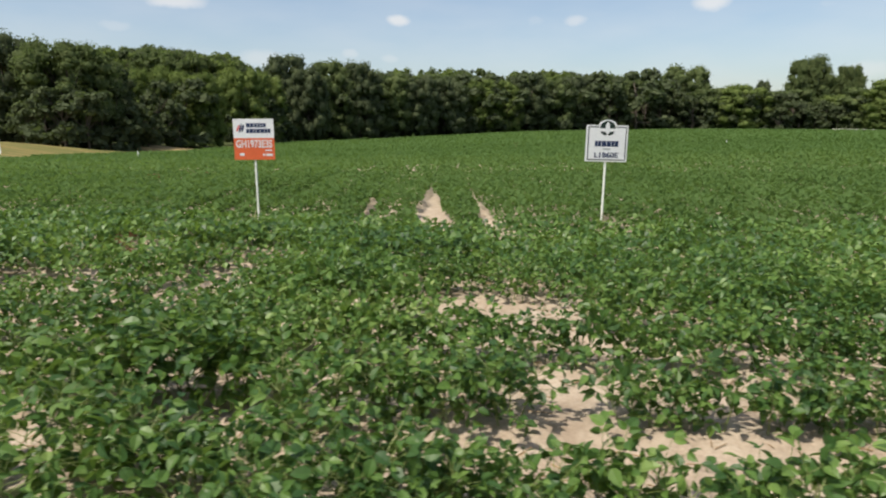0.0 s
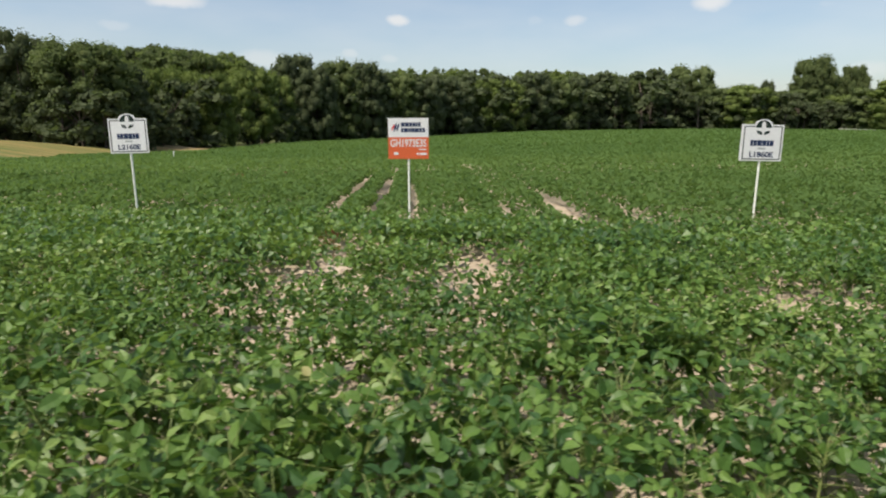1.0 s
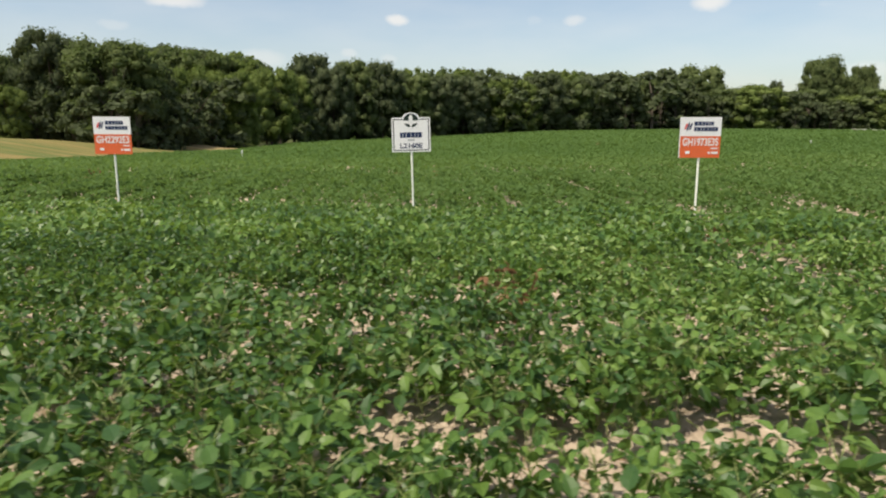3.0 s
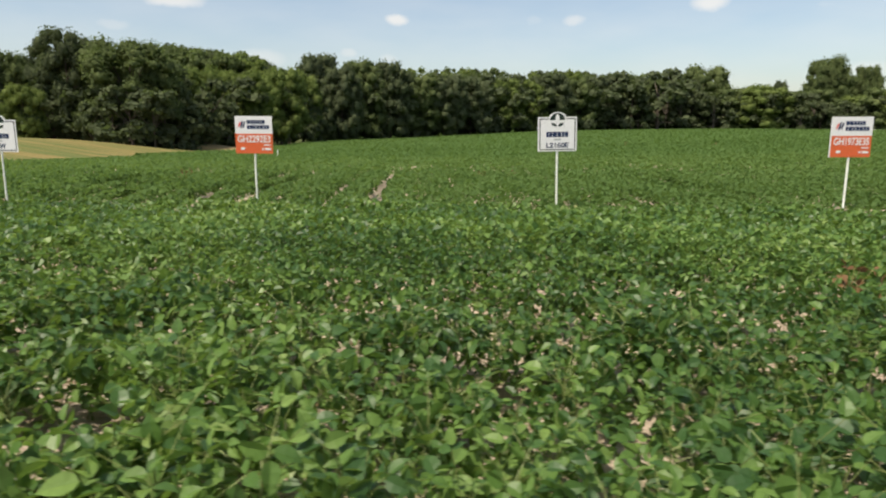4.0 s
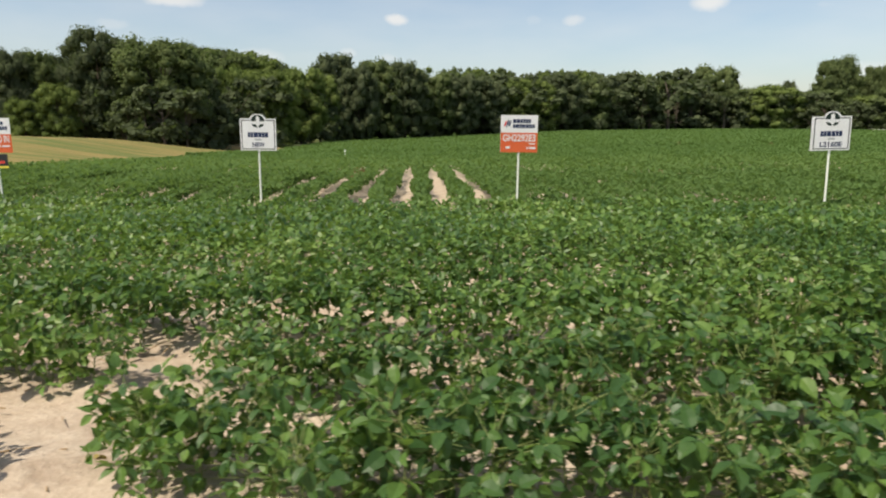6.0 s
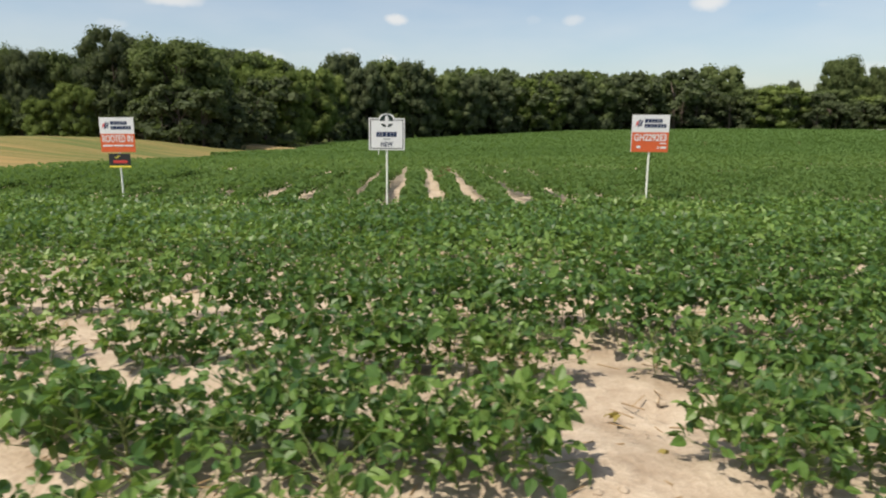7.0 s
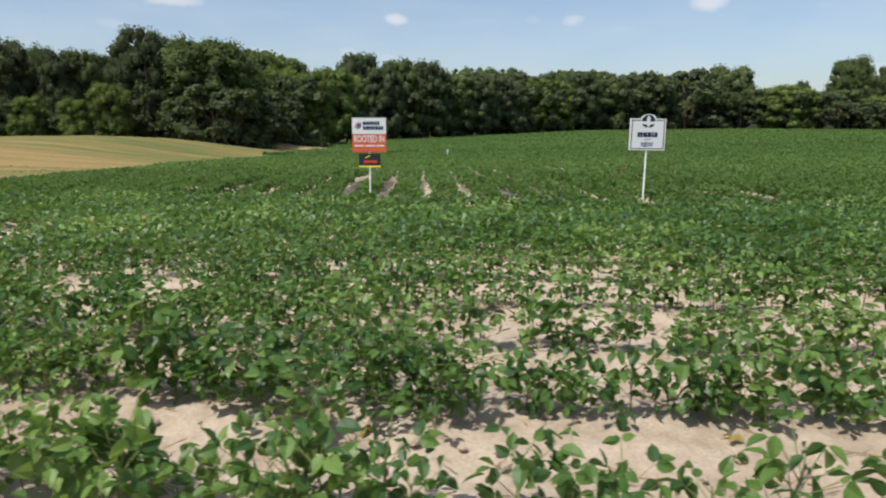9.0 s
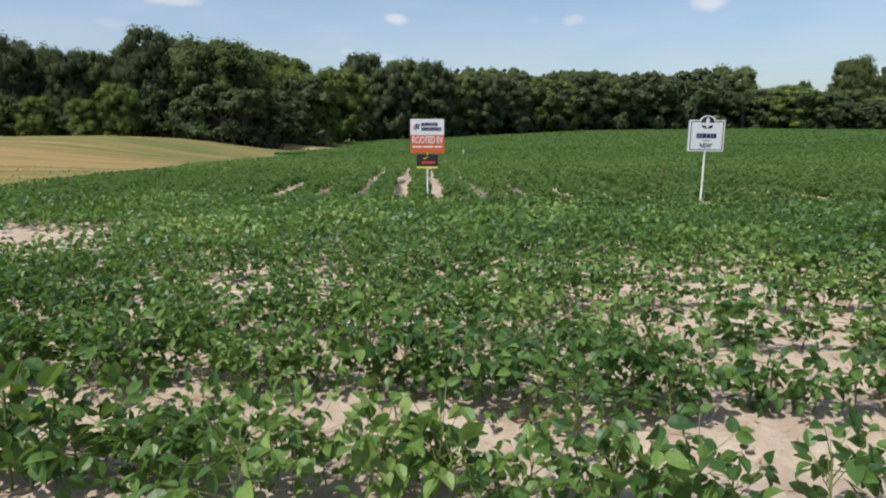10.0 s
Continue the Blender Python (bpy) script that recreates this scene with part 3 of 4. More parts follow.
def build_headland():
    rng = np.random.default_rng(11)
    tall = [plant_plan(rng, rng.uniform(0.28, 0.34), int(rng.integers(24, 30))) for _ in range(8)]
    short = [plant_plan(rng, rng.uniform(0.18, 0.22), int(rng.integers(15, 19)), 0.075) for _ in range(6)]
    plans = tall + short
    # plants at the track's edge, each a thing with its leaves
    leaf_meshes = [mesh_np("leaf", *trifoliate(rng, 8, 0.05), [M_SOY], soft=False) for _ in range(12)]
    originals = []
    for tubes, spots in plans:
        e = new("soybean_plant")
        tagged(e, ("bushy green soybean plant" if len(spots) > 20 else "small open soybean plant") + " with three-part leaves on sandy soil", "crop plant", "soybean plants beside the track")
        stem = new("stem", mesh_np("stem", *stack([tube_np(*t) for t in tubes]), [M_STEM]))
        stem.parent = e
        for tip, head, size, tilt in spots:
            lf = new("leaf", leaf_meshes[int(rng.integers(0, len(leaf_meshes)))])
            lf.parent = e
            s = size / 0.05
            lf.matrix_basis = Matrix.LocRotScale(Vector(tip), Euler((0, 0, head)), (s, s, s))
            lf.rotation_euler = (Matrix.Rotation(head, 3, "Z") @ Matrix.Rotation(tilt, 3, "X")).to_euler()
        originals.append(e)
    used = [False] * len(originals)
    kits = {}
    for n in (8, 4):
        kits[n] = []
        for tubes, spots in plans:
            v, f = stack(plant_leaves(rng, spots, n))
            sv, sf = stack([tube_np(*t, 3) for t in (tubes if n == 8 else tubes[:1])])
            kits[n].append((v, f, sv, sf))
    singles = 0
    for row in range(12):
        v0 = ROW_FIRST + ROW_STEP * row - (0.06 if row == 0 else 0.0)
        pieces, stems, far = [], [], []
        x, high = -23.7, 0.25
        while x < 8.0:
            x += rng.uniform(0.036, 0.058) if high > 0.235 else rng.uniform(0.047, 0.073)
            v = v0 + rng.normal(0, 0.028)
            cover, high = stand(row, x, v)
            v += rng.normal(0, 0.11) * float(smooth(0.24, 0.29, high)) + (rng.normal(0, 0.09) if row > 1 and x < -16 else 0.0)
            if row in (2, 3) and -8.5 < x < -1.2:
                v -= abs(rng.normal(0, 0.17)) * (0.4 if -6.3 < x < -4.0 else 1.0)
            elif row == 1 and -13.8 < x < -12.4:
                v -= 0.07 + abs(rng.normal(0, 0.06))
            else:
                v += rng.normal(0, 0.10) * float(smooth(3.2, 4.4, v0))
            y = v - SLOPE * x
            chance = np.clip((cover - 0.29) * 2.3 + 0.5 + 0.9 * noise.noise(Vector((x * 3.5, v0 * 9.0, 2.0))), 0, 1) * (0.4 + 0.6 * cover)
            if y < 1.0 or rng.uniform() > chance or abs(x + 8.5) > 12 + 0.78 * y:
                continue
            i = int(rng.integers(0, 8)) if high > 0.235 else int(rng.integers(8, 14))
            s = high / (0.30 if i < 8 else 0.205) * rng.uniform(0.86, 1.14)
            spin = rng.uniform(0, 6.283)
            z = gz(x, y)
            if y < 2.15 and singles < 275:
                m = Matrix.LocRotScale((x, y, z), Euler((rng.normal(0, 0.07), rng.normal(0, 0.07), spin)), (s, s, s))
                if used[i]:
                    copy_thing(originals[i], m)
                else:
                    originals[i].matrix_basis, used[i] = m, True
                    originals[i].scale = (s, s, s)
                singles += 1
                continue
            o = np.array([x, y, z])
            if y > 4.6:
                n = 44 if i < 8 else 40
                far.append(o + np.stack([rng.normal(0, 0.10, n), rng.normal(0, 0.155, n), high * rng.uniform(0.30, 1.08, n)], 1))
                continue
            pv, pf, sv, sf = kits[8 if y < 2.6 else 4][i]
            r = euler(rng.normal(0, 0.07), rng.normal(0, 0.07), spin) * s
            pieces.append((pv @ r.T + o, pf))
            stems.append((sv @ r.T + o, sf))
        if far:
            p = np.concatenate(far)
            pieces.append(scatter_cards(rng, p, rng.uniform(0.042, 0.074, len(p)), 0.75))
        if pieces:
            lv, lf = stack(pieces)
            slots = np.zeros(len(lf), int)
            if stems:
                sv, sf = stack(stems)
                slots = np.concatenate([slots, np.ones(len(sf), int)])
                lf, lv = np.concatenate([lf, sf + len(lv)]), np.concatenate([lv, sv])
            ob = new("soybean_row", mesh_np("soybean_row", lv, lf, [M_SOY, M_STEM], slots, soft=False))
            tagged(ob, "row of leafy green soybeans on sandy soil", "crop row", kind="stuff")
    for e, u in zip(originals, used):
        if not u:
            for c in list(e.children):
                bpy.data.objects.remove(c)
            bpy.data.objects.remove(e)


build_headland()


ROW_LEAN = math.tan(radians(2.0))
# furrows between the plot rows, where some stand open: place, how open
FURROWS = [(-18.0 + 0.581 * i, 0.82) for i in range(-10, 14)] + [(-9.866, 0.3), (-9.285, 0.58), (-8.704, 0.66), (-8.08, 0.4), (-7.48, 0.4), (-6.88, 0.35), (-6.28, 0.3), (-5.68, 0.3), (-5.1, 0.5), (-4.6, 0.25),
           (-4.08, 0.7), (-3.58, 0.68), (-3.08, 0.55), (-2.4, 0.45), (-1.9, 0.5), (-1.07, 0.92), (-0.42, 0.62), (0.3, 0.35)] + [(0.88 + 0.581 * i, 0.15) for i in range(210)]


def build_plots():
    """Trial plots past the signs: rows running away, leafy pieces coarser with distance."""
    rng = np.random.default_rng(21)
    lists = {"near": [], "mid": [], "far": []}
    sizes = {"near": [], "mid": [], "far": []}
    for i, ((xl, lefts), (xr, rights)) in enumerate(zip(FURROWS, FURROWS[1:])):
        x0, wide = (xl + xr) / 2, (xr - xl) / 2
        start = 6.92 - 0.093 * x0
        luck = rng.uniform(0.6, 1.15) * (0.6 if x0 < -19.6 else 1.0) if x0 < -10.2 else 1.0
        lefts, rights = lefts * luck, rights * luck
        thin = (lefts + rights) / 2
        for name, y0, y1, step, per, sz in (("near", start, 15.0, 0.08, 28, 0.068), ("mid", 15.0, 42.0, 0.22, 16, 0.105)):
            ys = np.arange(y0, y1, step)
            ys = ys + rng.uniform(-0.3, 0.3, len(ys)) * step
            xs = x0 - ROW_LEAN * (ys - start)
            keep = (xs > field_edge(ys)) & (xs > -17.6 - 0.74 * ys) & (xs < 0.2 + 0.74 * ys)
            ys, xs = ys[keep], xs[keep]
            if not len(ys):
                continue
            fade = 0.16 + 0.84 * smooth(24.0, 11.5, ys) if x0 < -2.8 else smooth(15.0, 8.8, ys)
            bare = np.clip(thin * fade, 0, 1)
            ok = rng.uniform(0, 1, len(ys)) > bare * 0.15
            ys, xs, bare, fade = ys[ok], xs[ok], bare[ok], fade[ok]
            n = len(ys) * per
            yy = np.repeat(ys, per) + rng.normal(0, step * 0.6, n)
            side = rng.uniform(-1, 1, n)
            half = wide + 0.10 - 0.33 * np.repeat(fade, per) * (0.9 + 0.25 * np.sin(yy * 1.9 + i * 2.1) * np.sin(yy * 0.83 + i)) * np.where(side < 0, lefts, rights)
            half = np.maximum(half, 0.06)
            off = side * half
            xx = np.repeat(xs, per) + off
            top = (0.285 - 0.02 * np.repeat(bare, per) - 0.07 * smooth(start + 1.6, start, yy)) * (1 + 0.10 * np.sin(i * 1.7 + yy * 0.35))
            zz = ground_z(xx, yy) + top * (1 - 0.30 * (off / (half + 0.04)) ** 2) * rng.uniform(0.5, 1.08, n)
            clear = np.zeros(n, bool)
            for sx, sy in ((0.81, 7.40), (-3.11, 7.51), (-13.42, 8.34)):
                clear |= (np.abs(xx - sx) < 0.13) & (yy < sy + 0.2)
            lists[name].append(np.stack([xx, yy, zz], 1)[~clear])
            sizes[name].append((np.full(n, sz) * rng.uniform(0.7, 1.25, n))[~clear])
    n = 210000
    y = 42 + 190 * rng.uniform(0, 1, n) ** 1.7
    x = -9 + rng.uniform(-1, 1, n) * (9 + 0.76 * y)
    ok = x > field_edge(y)
    x, y = x[ok], y[ok]
    row = np.sin((x + ROW_LEAN * y) / 0.581 * 2 * np.pi)
    z = ground_z(x, y) + 0.20 + 0.04 * row + rng.uniform(0, 0.10, len(x))
    lists["far"].append(np.stack([x, y, z], 1))
    sizes["far"].append(rng.uniform(0.13, 0.25, len(x)) * (0.7 + y / 140))
    for name, tl in (("near", 0.75), ("mid", 0.6), ("far", 0.45)):
        p, s = np.concatenate(lists[name]), np.concatenate(sizes[name])
        ob = new("soybean_plot", mesh_np("soybean_plot", *scatter_cards(rng, p, s, tl), [M_SOYFAR], soft=False))
        tagged(ob, "closed green soybean rows of the trial plots", "crop field", kind="stuff")

    def canopy(x, y):
        return ground_z(x, y) + 0.13 + 0.08 * smooth(26, 60, y) - 0.5 * smooth(28, 20, y)
    xs = np.linspace(-24.0, 190, 220)
    ys = np.concatenate([np.linspace(20, 80, 60), np.linspace(83, 230, 60)])
    gx, gy = np.meshgrid(xs, ys)
    gx = gx + 24.2 + field_edge(gy)
    zz = canopy(gx, gy) + rng.normal(0, 0.02, gx.shape)
    v = np.stack([gx.ravel(), gy.ravel(), zz.ravel()], 1)
    nx, ny = len(xs), len(ys)
    i = (np.arange(ny - 1)[:, None] * nx + np.arange(nx - 1)[None]).ravel()
    ob = new("soybean_field", mesh_np("soybean_field", v, np.stack([i, i + 1, i + nx + 1, i + nx], 1), [M_SOYFAR]))
    tagged(ob, "even green soybean field running up to the trees", "crop field", kind="stuff")


build_plots()


# ---------------------------------------------------------------- stubble field
def build_stubble():
    rng = np.random.default_rng(5)
    ts, ys = np.linspace(0, 1, 60) ** 1.6, np.linspace(2, 74, 80)
    gt, gy = np.meshgrid(ts, ys)
    edge = field_edge(gy) - 0.2
    gx = edge - gt * 130
    z = ground_z(gx, gy) + 0.03
    v = np.stack([gx.ravel(), gy.ravel(), z.ravel()], 1)
    nx, ny = len(ts), len(ys)
    i = (np.arange(ny - 1)[:, None] * nx + np.arange(nx - 1)[None]).ravel()
    ob = new("stubble_field", mesh_np("stubble_field", v, np.stack([i, i + nx, i + nx + 1, i + 1], 1), [M_STUBBLE]))
    tagged(ob, "cut straw-coloured grain stubble with green regrowth", "stubble field", kind="structure")
    n = 9000
    y = rng.uniform(6, 22, n)
    x = field_edge(y) - 0.3 - rng.uniform(0, 1, n) ** 1.3 * 50
    p = np.stack([x, y, ground_z(x, y) + 0.05], 1)
    ob = new("straw_tufts", mesh_np("straw_tufts", *scatter_cards(rng, p, rng.uniform(0.03, 0.065, n), 0.5), [M_STRAW], soft=False))
    tagged(ob, "short cut straw standing in the stubble field", "stubble", kind="stuff")


build_stubble()


# ---------------------------------------------------------------- trees
def tree_mesh(rng, cards, size, clumps, low=0.18):
    """Crown of a unit tree (height 1): clumps of leaf pieces round limbs. Returns card mesh arrays and limb tubes."""
    cs = []
    for i in range(clumps):
        h = rng.uniform(low, 0.9)
        wide = 0.41 * max(0.0, 1 - abs((h - 0.46) / 0.54) ** 3.2) ** 0.75
        a, r = rng.uniform(0, 6.283), wide * math.sqrt(rng.uniform(0.15, 1))
        cs.append((r * math.cos(a), r * math.sin(a), h, rng.uniform(0.075, 0.15)))
    cs = np.array(cs)
    cs[:, :2] -= cs[:, :2].mean(0)
    cs[:, 2] *= 0.99 / (cs[:, 2] + 0.8 * cs[:, 3]).max()
    per = np.maximum(1, (cards * cs[:, 3] ** 2 / (cs[:, 3] ** 2).sum())).astype(int)
    idx = np.repeat(np.arange(clumps), per)
    n = len(idx)
    d = rng.normal(0, 1, (n, 3))
    d /= np.linalg.norm(d, axis=1)[:, None]
    d[:, 2] = np.where(d[:, 2] < -0.5, -d[:, 2] * 0.6, d[:, 2])
    rad = cs[idx, 3][:, None] * rng.uniform(0.36, 1.0, (n, 1)) ** 0.5 * np.clip(1 + 0.08 * rng.normal(0, 1, (n, 1)), 0.8, 1.0)
    p = cs[idx, :3] + d * rad * np.array([1, 1, 0.85])
    nrm = d + 0.55 * rng.normal(0, 1, (n, 3)) + np.array([0, 0, 0.15])
    nrm /= np.linalg.norm(nrm, axis=1)[:, None]
    v, f = facing_cards(rng, p, nrm, size * rng.uniform(0.6, 1.35, n))
    # leafy heart of each clump, uneven
    ball = bmesh.new()
    bmesh.ops.create_icosphere(ball, subdivisions=2 if cards > 2000 else 1, radius=1)
    bv = np.array([q.co[:] for q in ball.verts])
    bf = np.array([[q.index for q in g.verts] for g in ball.faces])
    ball.free()
    hearts = [(bv * (c[3] * 0.58 * rng.uniform(0.6, 1.25, (len(bv), 1))) * np.array([1, 1, 0.85]) + c[:3], bf) for c in cs]
    v, f = stack([(v, f)] + hearts)
    tubes = [tube_np((0, 0, -0.02), (0, 0, 0.30), 0.024, 0.017, 7), tube_np((0, 0, 0.30), (0.01, 0.01, 0.72), 0.017, 0.006, 6)]
    for c in cs[:10]:
        tubes.append(tube_np((0, 0, min(0.55, max(0.14, c[2] * 0.55))), c[:3], 0.009, 0.003, 5))
    return (v, f), stack(tubes)


def build_trees():
    rng = np.random.default_rng(8)
    label = {"dark": "dark green broadleaf tree of the wood's edge", "mid": "green broadleaf tree of the wood's edge", "light": "light green broadleaf tree in full leaf"}
    mats = {"dark": M_TREE_DARK, "mid": M_TREE_MID, "light": M_TREE_LIGHT}
    kits = {}
    for lod, cards, size, clumps, count in (("hi", 16000, 0.021, 130, 4), ("lo", 8500, 0.025, 165, 5), ("back", 2200, 0.042, 44, 5), ("bush", 1000, 0.066, 22, 3)):
        kits[lod] = [tree_mesh(rng, cards, size, clumps, 0.06) for _ in range(count)]
    kits["tall"] = [tree_mesh(rng, 15000, 0.024, 120, 0.36) for _ in range(2)]
    cache = {}

    def tree(x, y, height, width, tone, lod, sink=0.0, name="tree", group="trees of the wood's edge"):
        i = int(rng.integers(0, len(kits[lod])))
        z = gz(x, y) - sink
        m = Matrix.LocRotScale((x, y, z), Euler((0, 0, rng.uniform(0, 6.283))), (width / 0.95, width / 0.95, height))
        key = (i, tone, lod)
        if key in cache:
            copy_thing(cache[key], Matrix.LocRotScale(m.translation, m.to_quaternion(), None)).scale = (width / 0.95, width / 0.95, height)
            return
        (v, f), (tv, tf) = kits[lod][i]
        e = new(name)
        tagged(e, label[tone] if name == "tree" else "leafy shrub below the trees", "tree" if name == "tree" else "shrub", group)
        t = new("trunk", mesh_np("trunk", tv, tf, [M_BARK]))
        c = new("crown", mesh_np("crown", v, f, [mats[tone]]))
        t.parent = c.parent = e
        e.matrix_basis = m
        cache[key] = e

    def at(px, depth):
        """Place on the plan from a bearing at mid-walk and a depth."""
        return -8.65 + (px - 784) / 1141 * depth, depth

    # bearing, depth, height over eye level as a bearing, crown width as a bearing, tone
    NEAR_EDGE = [(-190, 72, 62, 120, "dark"), (-103, 70, 62, 110, "dark"), (-40, 74, 85, 90, "mid"), (10, 72, 92, 80, "dark"), (62, 74, 92, 80, "mid"), (100, 76, 100, 70, "dark"), (155, 69, 54, 112, "dark"),
                 (262, 70, 74, 165, "mid"), (318, 76, 105, 90, "dark"), (372, 86, 118, 80, "light"), (420, 92, 122, 90, "light"), (462, 90, 128, 80, "light"), (512, 108, 122, 90, "light"), (548, 120, 128, 70, "light")]
    MID_EDGE = [(577, 134, 98, 88, "dark"), (618, 128, 118, 70, "dark"), (655, 139, 108, 90, "mid"), (700, 140, 110, 80, "dark"), (745, 150, 128, 90, "mid"), (792, 152, 130, 80, "dark"), (838, 160, 140, 80, "dark"),
                (890, 172, 142, 90, "light"), (935, 176, 146, 70, "light"), (975, 180, 133, 85, "dark"), (1020, 184, 140, 75, "mid"), (1062, 192, 138, 80, "dark"), (1110, 206, 134, 85, "mid"), (1155, 206, 140, 80, "mid")]
    # far trees take lighter tones, putting distance haze into their colour
    FAR_EDGE = [(1195, 208, 142, 75, "dark"), (1237, 216, 120, 84, "mid"), (1288, 200, 158, 78, "mid"), (1338, 197, 153, 96, "light"), (1385, 200, 166, 80, "mid"), (1430, 200, 162, 85, "mid"), (1450, 218, 107, 72, "mid"),
                (1517, 222, 122, 50, "mid"), (1500, 200, 172, 80, "light"), (1560, 186, 158, 90, "mid"), (1620, 178, 138, 120, "light"), (1700, 180, 130, 110, "mid"), (1369, 235, 146, 30, "dark")]
    for px, d, top, w, tone in NEAR_EDGE + MID_EDGE + FAR_EDGE:
        x, y = at(px, d)
        z = gz(x, y)
        h = 1.17 + (228.5 - top) / 1141 * d - z
        lone = px in (1450, 1517)
        tree(x, y, h * 1.02, w / 1141 * d * 1.12, tone, "tall" if lone else "hi" if d < 100 else "lo")
    # low growth along the wood's foot; its dark tone paints in the crowns' shade
    for px in range(-230, 1760, 21):
        d = np.interp(px, [-230, 300, 420, 600, 900, 1240, 1500, 1760], [64, 66, 82, 128, 168, 198, 190, 170]) + rng.uniform(-3, 3)
        x, y = at(px + rng.uniform(-8, 8), d)
        tall = rng.uniform(0.03, 0.06) * d + 1.2
        if 110 < px < 1240:
            back = 4.0 if px > 430 else 1.5
            y += back
            x += back * (px - 784) / 1141
            tall *= 1.5
        tree(x, y, tall, tall * rng.uniform(0.8, 1.3), "dark", "bush", 0.3, "shrub", "shrubs at the wood's foot")
    # weedy bushes past the corner of the stubble
    for x, y, h, w in ((-40.6, 83, 1.7, 3.6), (-38.4, 82, 2.0, 3.8), (-36.2, 82, 1.5, 3.5), (-33.9, 83, 1.3, 3.8), (-31.6, 84, 1.1, 3.4)):
        tree(x, y, h, w, "light", "bush", 0.2, "shrub", "weedy bushes by the stubble")
    for px, d, top, w in ((-70, 62, 165, 60), (15, 62, 168, 60), (75, 63, 142, 70), (-150, 62, 160, 60)):
        x, y = at(px, d)
        h = 1.17 + (228.5 - top) / 1141 * d - gz(x, y)
        tree(x, y, h, w / 1141 * d * 1.15, "light", "hi", 0.2, group="young trees before the wood")
    # the wood behind, up the hill
    for px in range(1265, 1740, 24):
        d = rng.uniform(212, 232)
        x, y = at(px + rng.uniform(-9, 9), d)
        h = 1.17 + (228.5 - rng.uniform(172, 190)) / 1141 * d - gz(x, y)
        tree(x, y, h, h * rng.uniform(0.7, 0.95), rng.choice(["mid", "light", "dark"]), "back", 0, group="trees of the hill wood")
    for px in range(-330, 200, 20):
        d = rng.uniform(80, 96)
        x, y = at(px + rng.uniform(-8, 8), d)
        h = 1.17 + (228.5 - rng.uniform(98, 118)) / 1141 * d - gz(x, y)
        tree(x, y, h, h * rng.uniform(0.6, 0.85), rng.choice(["dark", "dark", "mid"]), "lo", 0, group="trees of the hill wood")
    for k in range(130):
        px = rng.uniform(195, 470) if k < 45 else rng.uniform(430, 1260)
        d = rng.uniform(150, 212) if k < 45 else rng.uniform(150, 330)
        front = np.interp(px, [-230, 300, 420, 600, 900, 1240], [75, 76, 95, 140, 180, 215])
        if d < front + 6:
            d = front + rng.uniform(6, 60)
        x, y = at(px, d)
        limit = np.interp(px, [0, 220, 330, 450, 520, 640, 720, 1000, 1150, 1240], [100, 84, 80, 96, 124, 122, 118, 127, 136, 150])
        z = gz(x, y)
        room = 1.17 + (228.5 - limit) / 1141 * d - z
        h = min(room * rng.uniform(0.88, 1.0), 19 * rng.uniform(0.8, 1.1))
        if h < 4:
            continue
        tree(x, y, h, h * rng.uniform(0.7, 1.0), rng.choice(["dark", "mid", "mid", "light"]), "back", 0, group="trees of the hill wood")


build_trees()


# ---------------------------------------------------------------- signs
def box(bm, x0, x1, y0, y1, z0, z1, bevel=0.0):
    m = Matrix.LocRotScale(((x0 + x1) / 2, (y0 + y1) / 2, (z0 + z1) / 2), None, (x1 - x0, y1 - y0, z1 - z0))
    r = bmesh.ops.create_cube(bm, size=1, matrix=m)
    if bevel:
        es = list({e for v in r["verts"] for e in v.link_edges})
        bmesh.ops.bevel(bm, geom=es, offset=bevel, segments=1, affect="EDGES")
    return bm


def plate(outline, y0, y1):
    """A flat sheet from an outline in x and z, between two depths."""
    bm = bmesh.new()
    a = [bm.verts.new((x, y0, z)) for x, z in outline]
    b = [bm.verts.new((x, y1, z)) for x, z in outline]
    bm.faces.new(a)
    bm.faces.new(b[::-1])
    n = len(a)
    for i in range(n):
        j = (i + 1) % n
        bm.faces.new((a[j], a[i], b[i], b[j]))
    bmesh.ops.recalc_face_normals(bm, faces=bm.faces)
    return bm


def arch_outline(w, h, rise, half, n=10, inset=0.0):
    """Rectangle with a round hump in the middle of its top edge, centred at x 0, base z 0."""
    x1 = w / 2 - inset
    pts = [(-x1, inset), (x1, inset), (x1, h - inset)]
    hw = half - inset * 0.6
    for i in range(n + 1):
        a = math.pi * i / n
        pts.append((hw * math.cos(a), h - inset + rise * math.sin(a)))
    pts.append((-x1, h - inset))
    return pts


def oval(cx, cz, rx, rz, n=14, lean=0.0):
    return [(cx + rx * math.cos(2 * math.pi * i / n) + lean * math.sin(2 * math.pi * i / n), cz + rz * math.sin(2 * math.pi * i / n)) for i in range(n)]


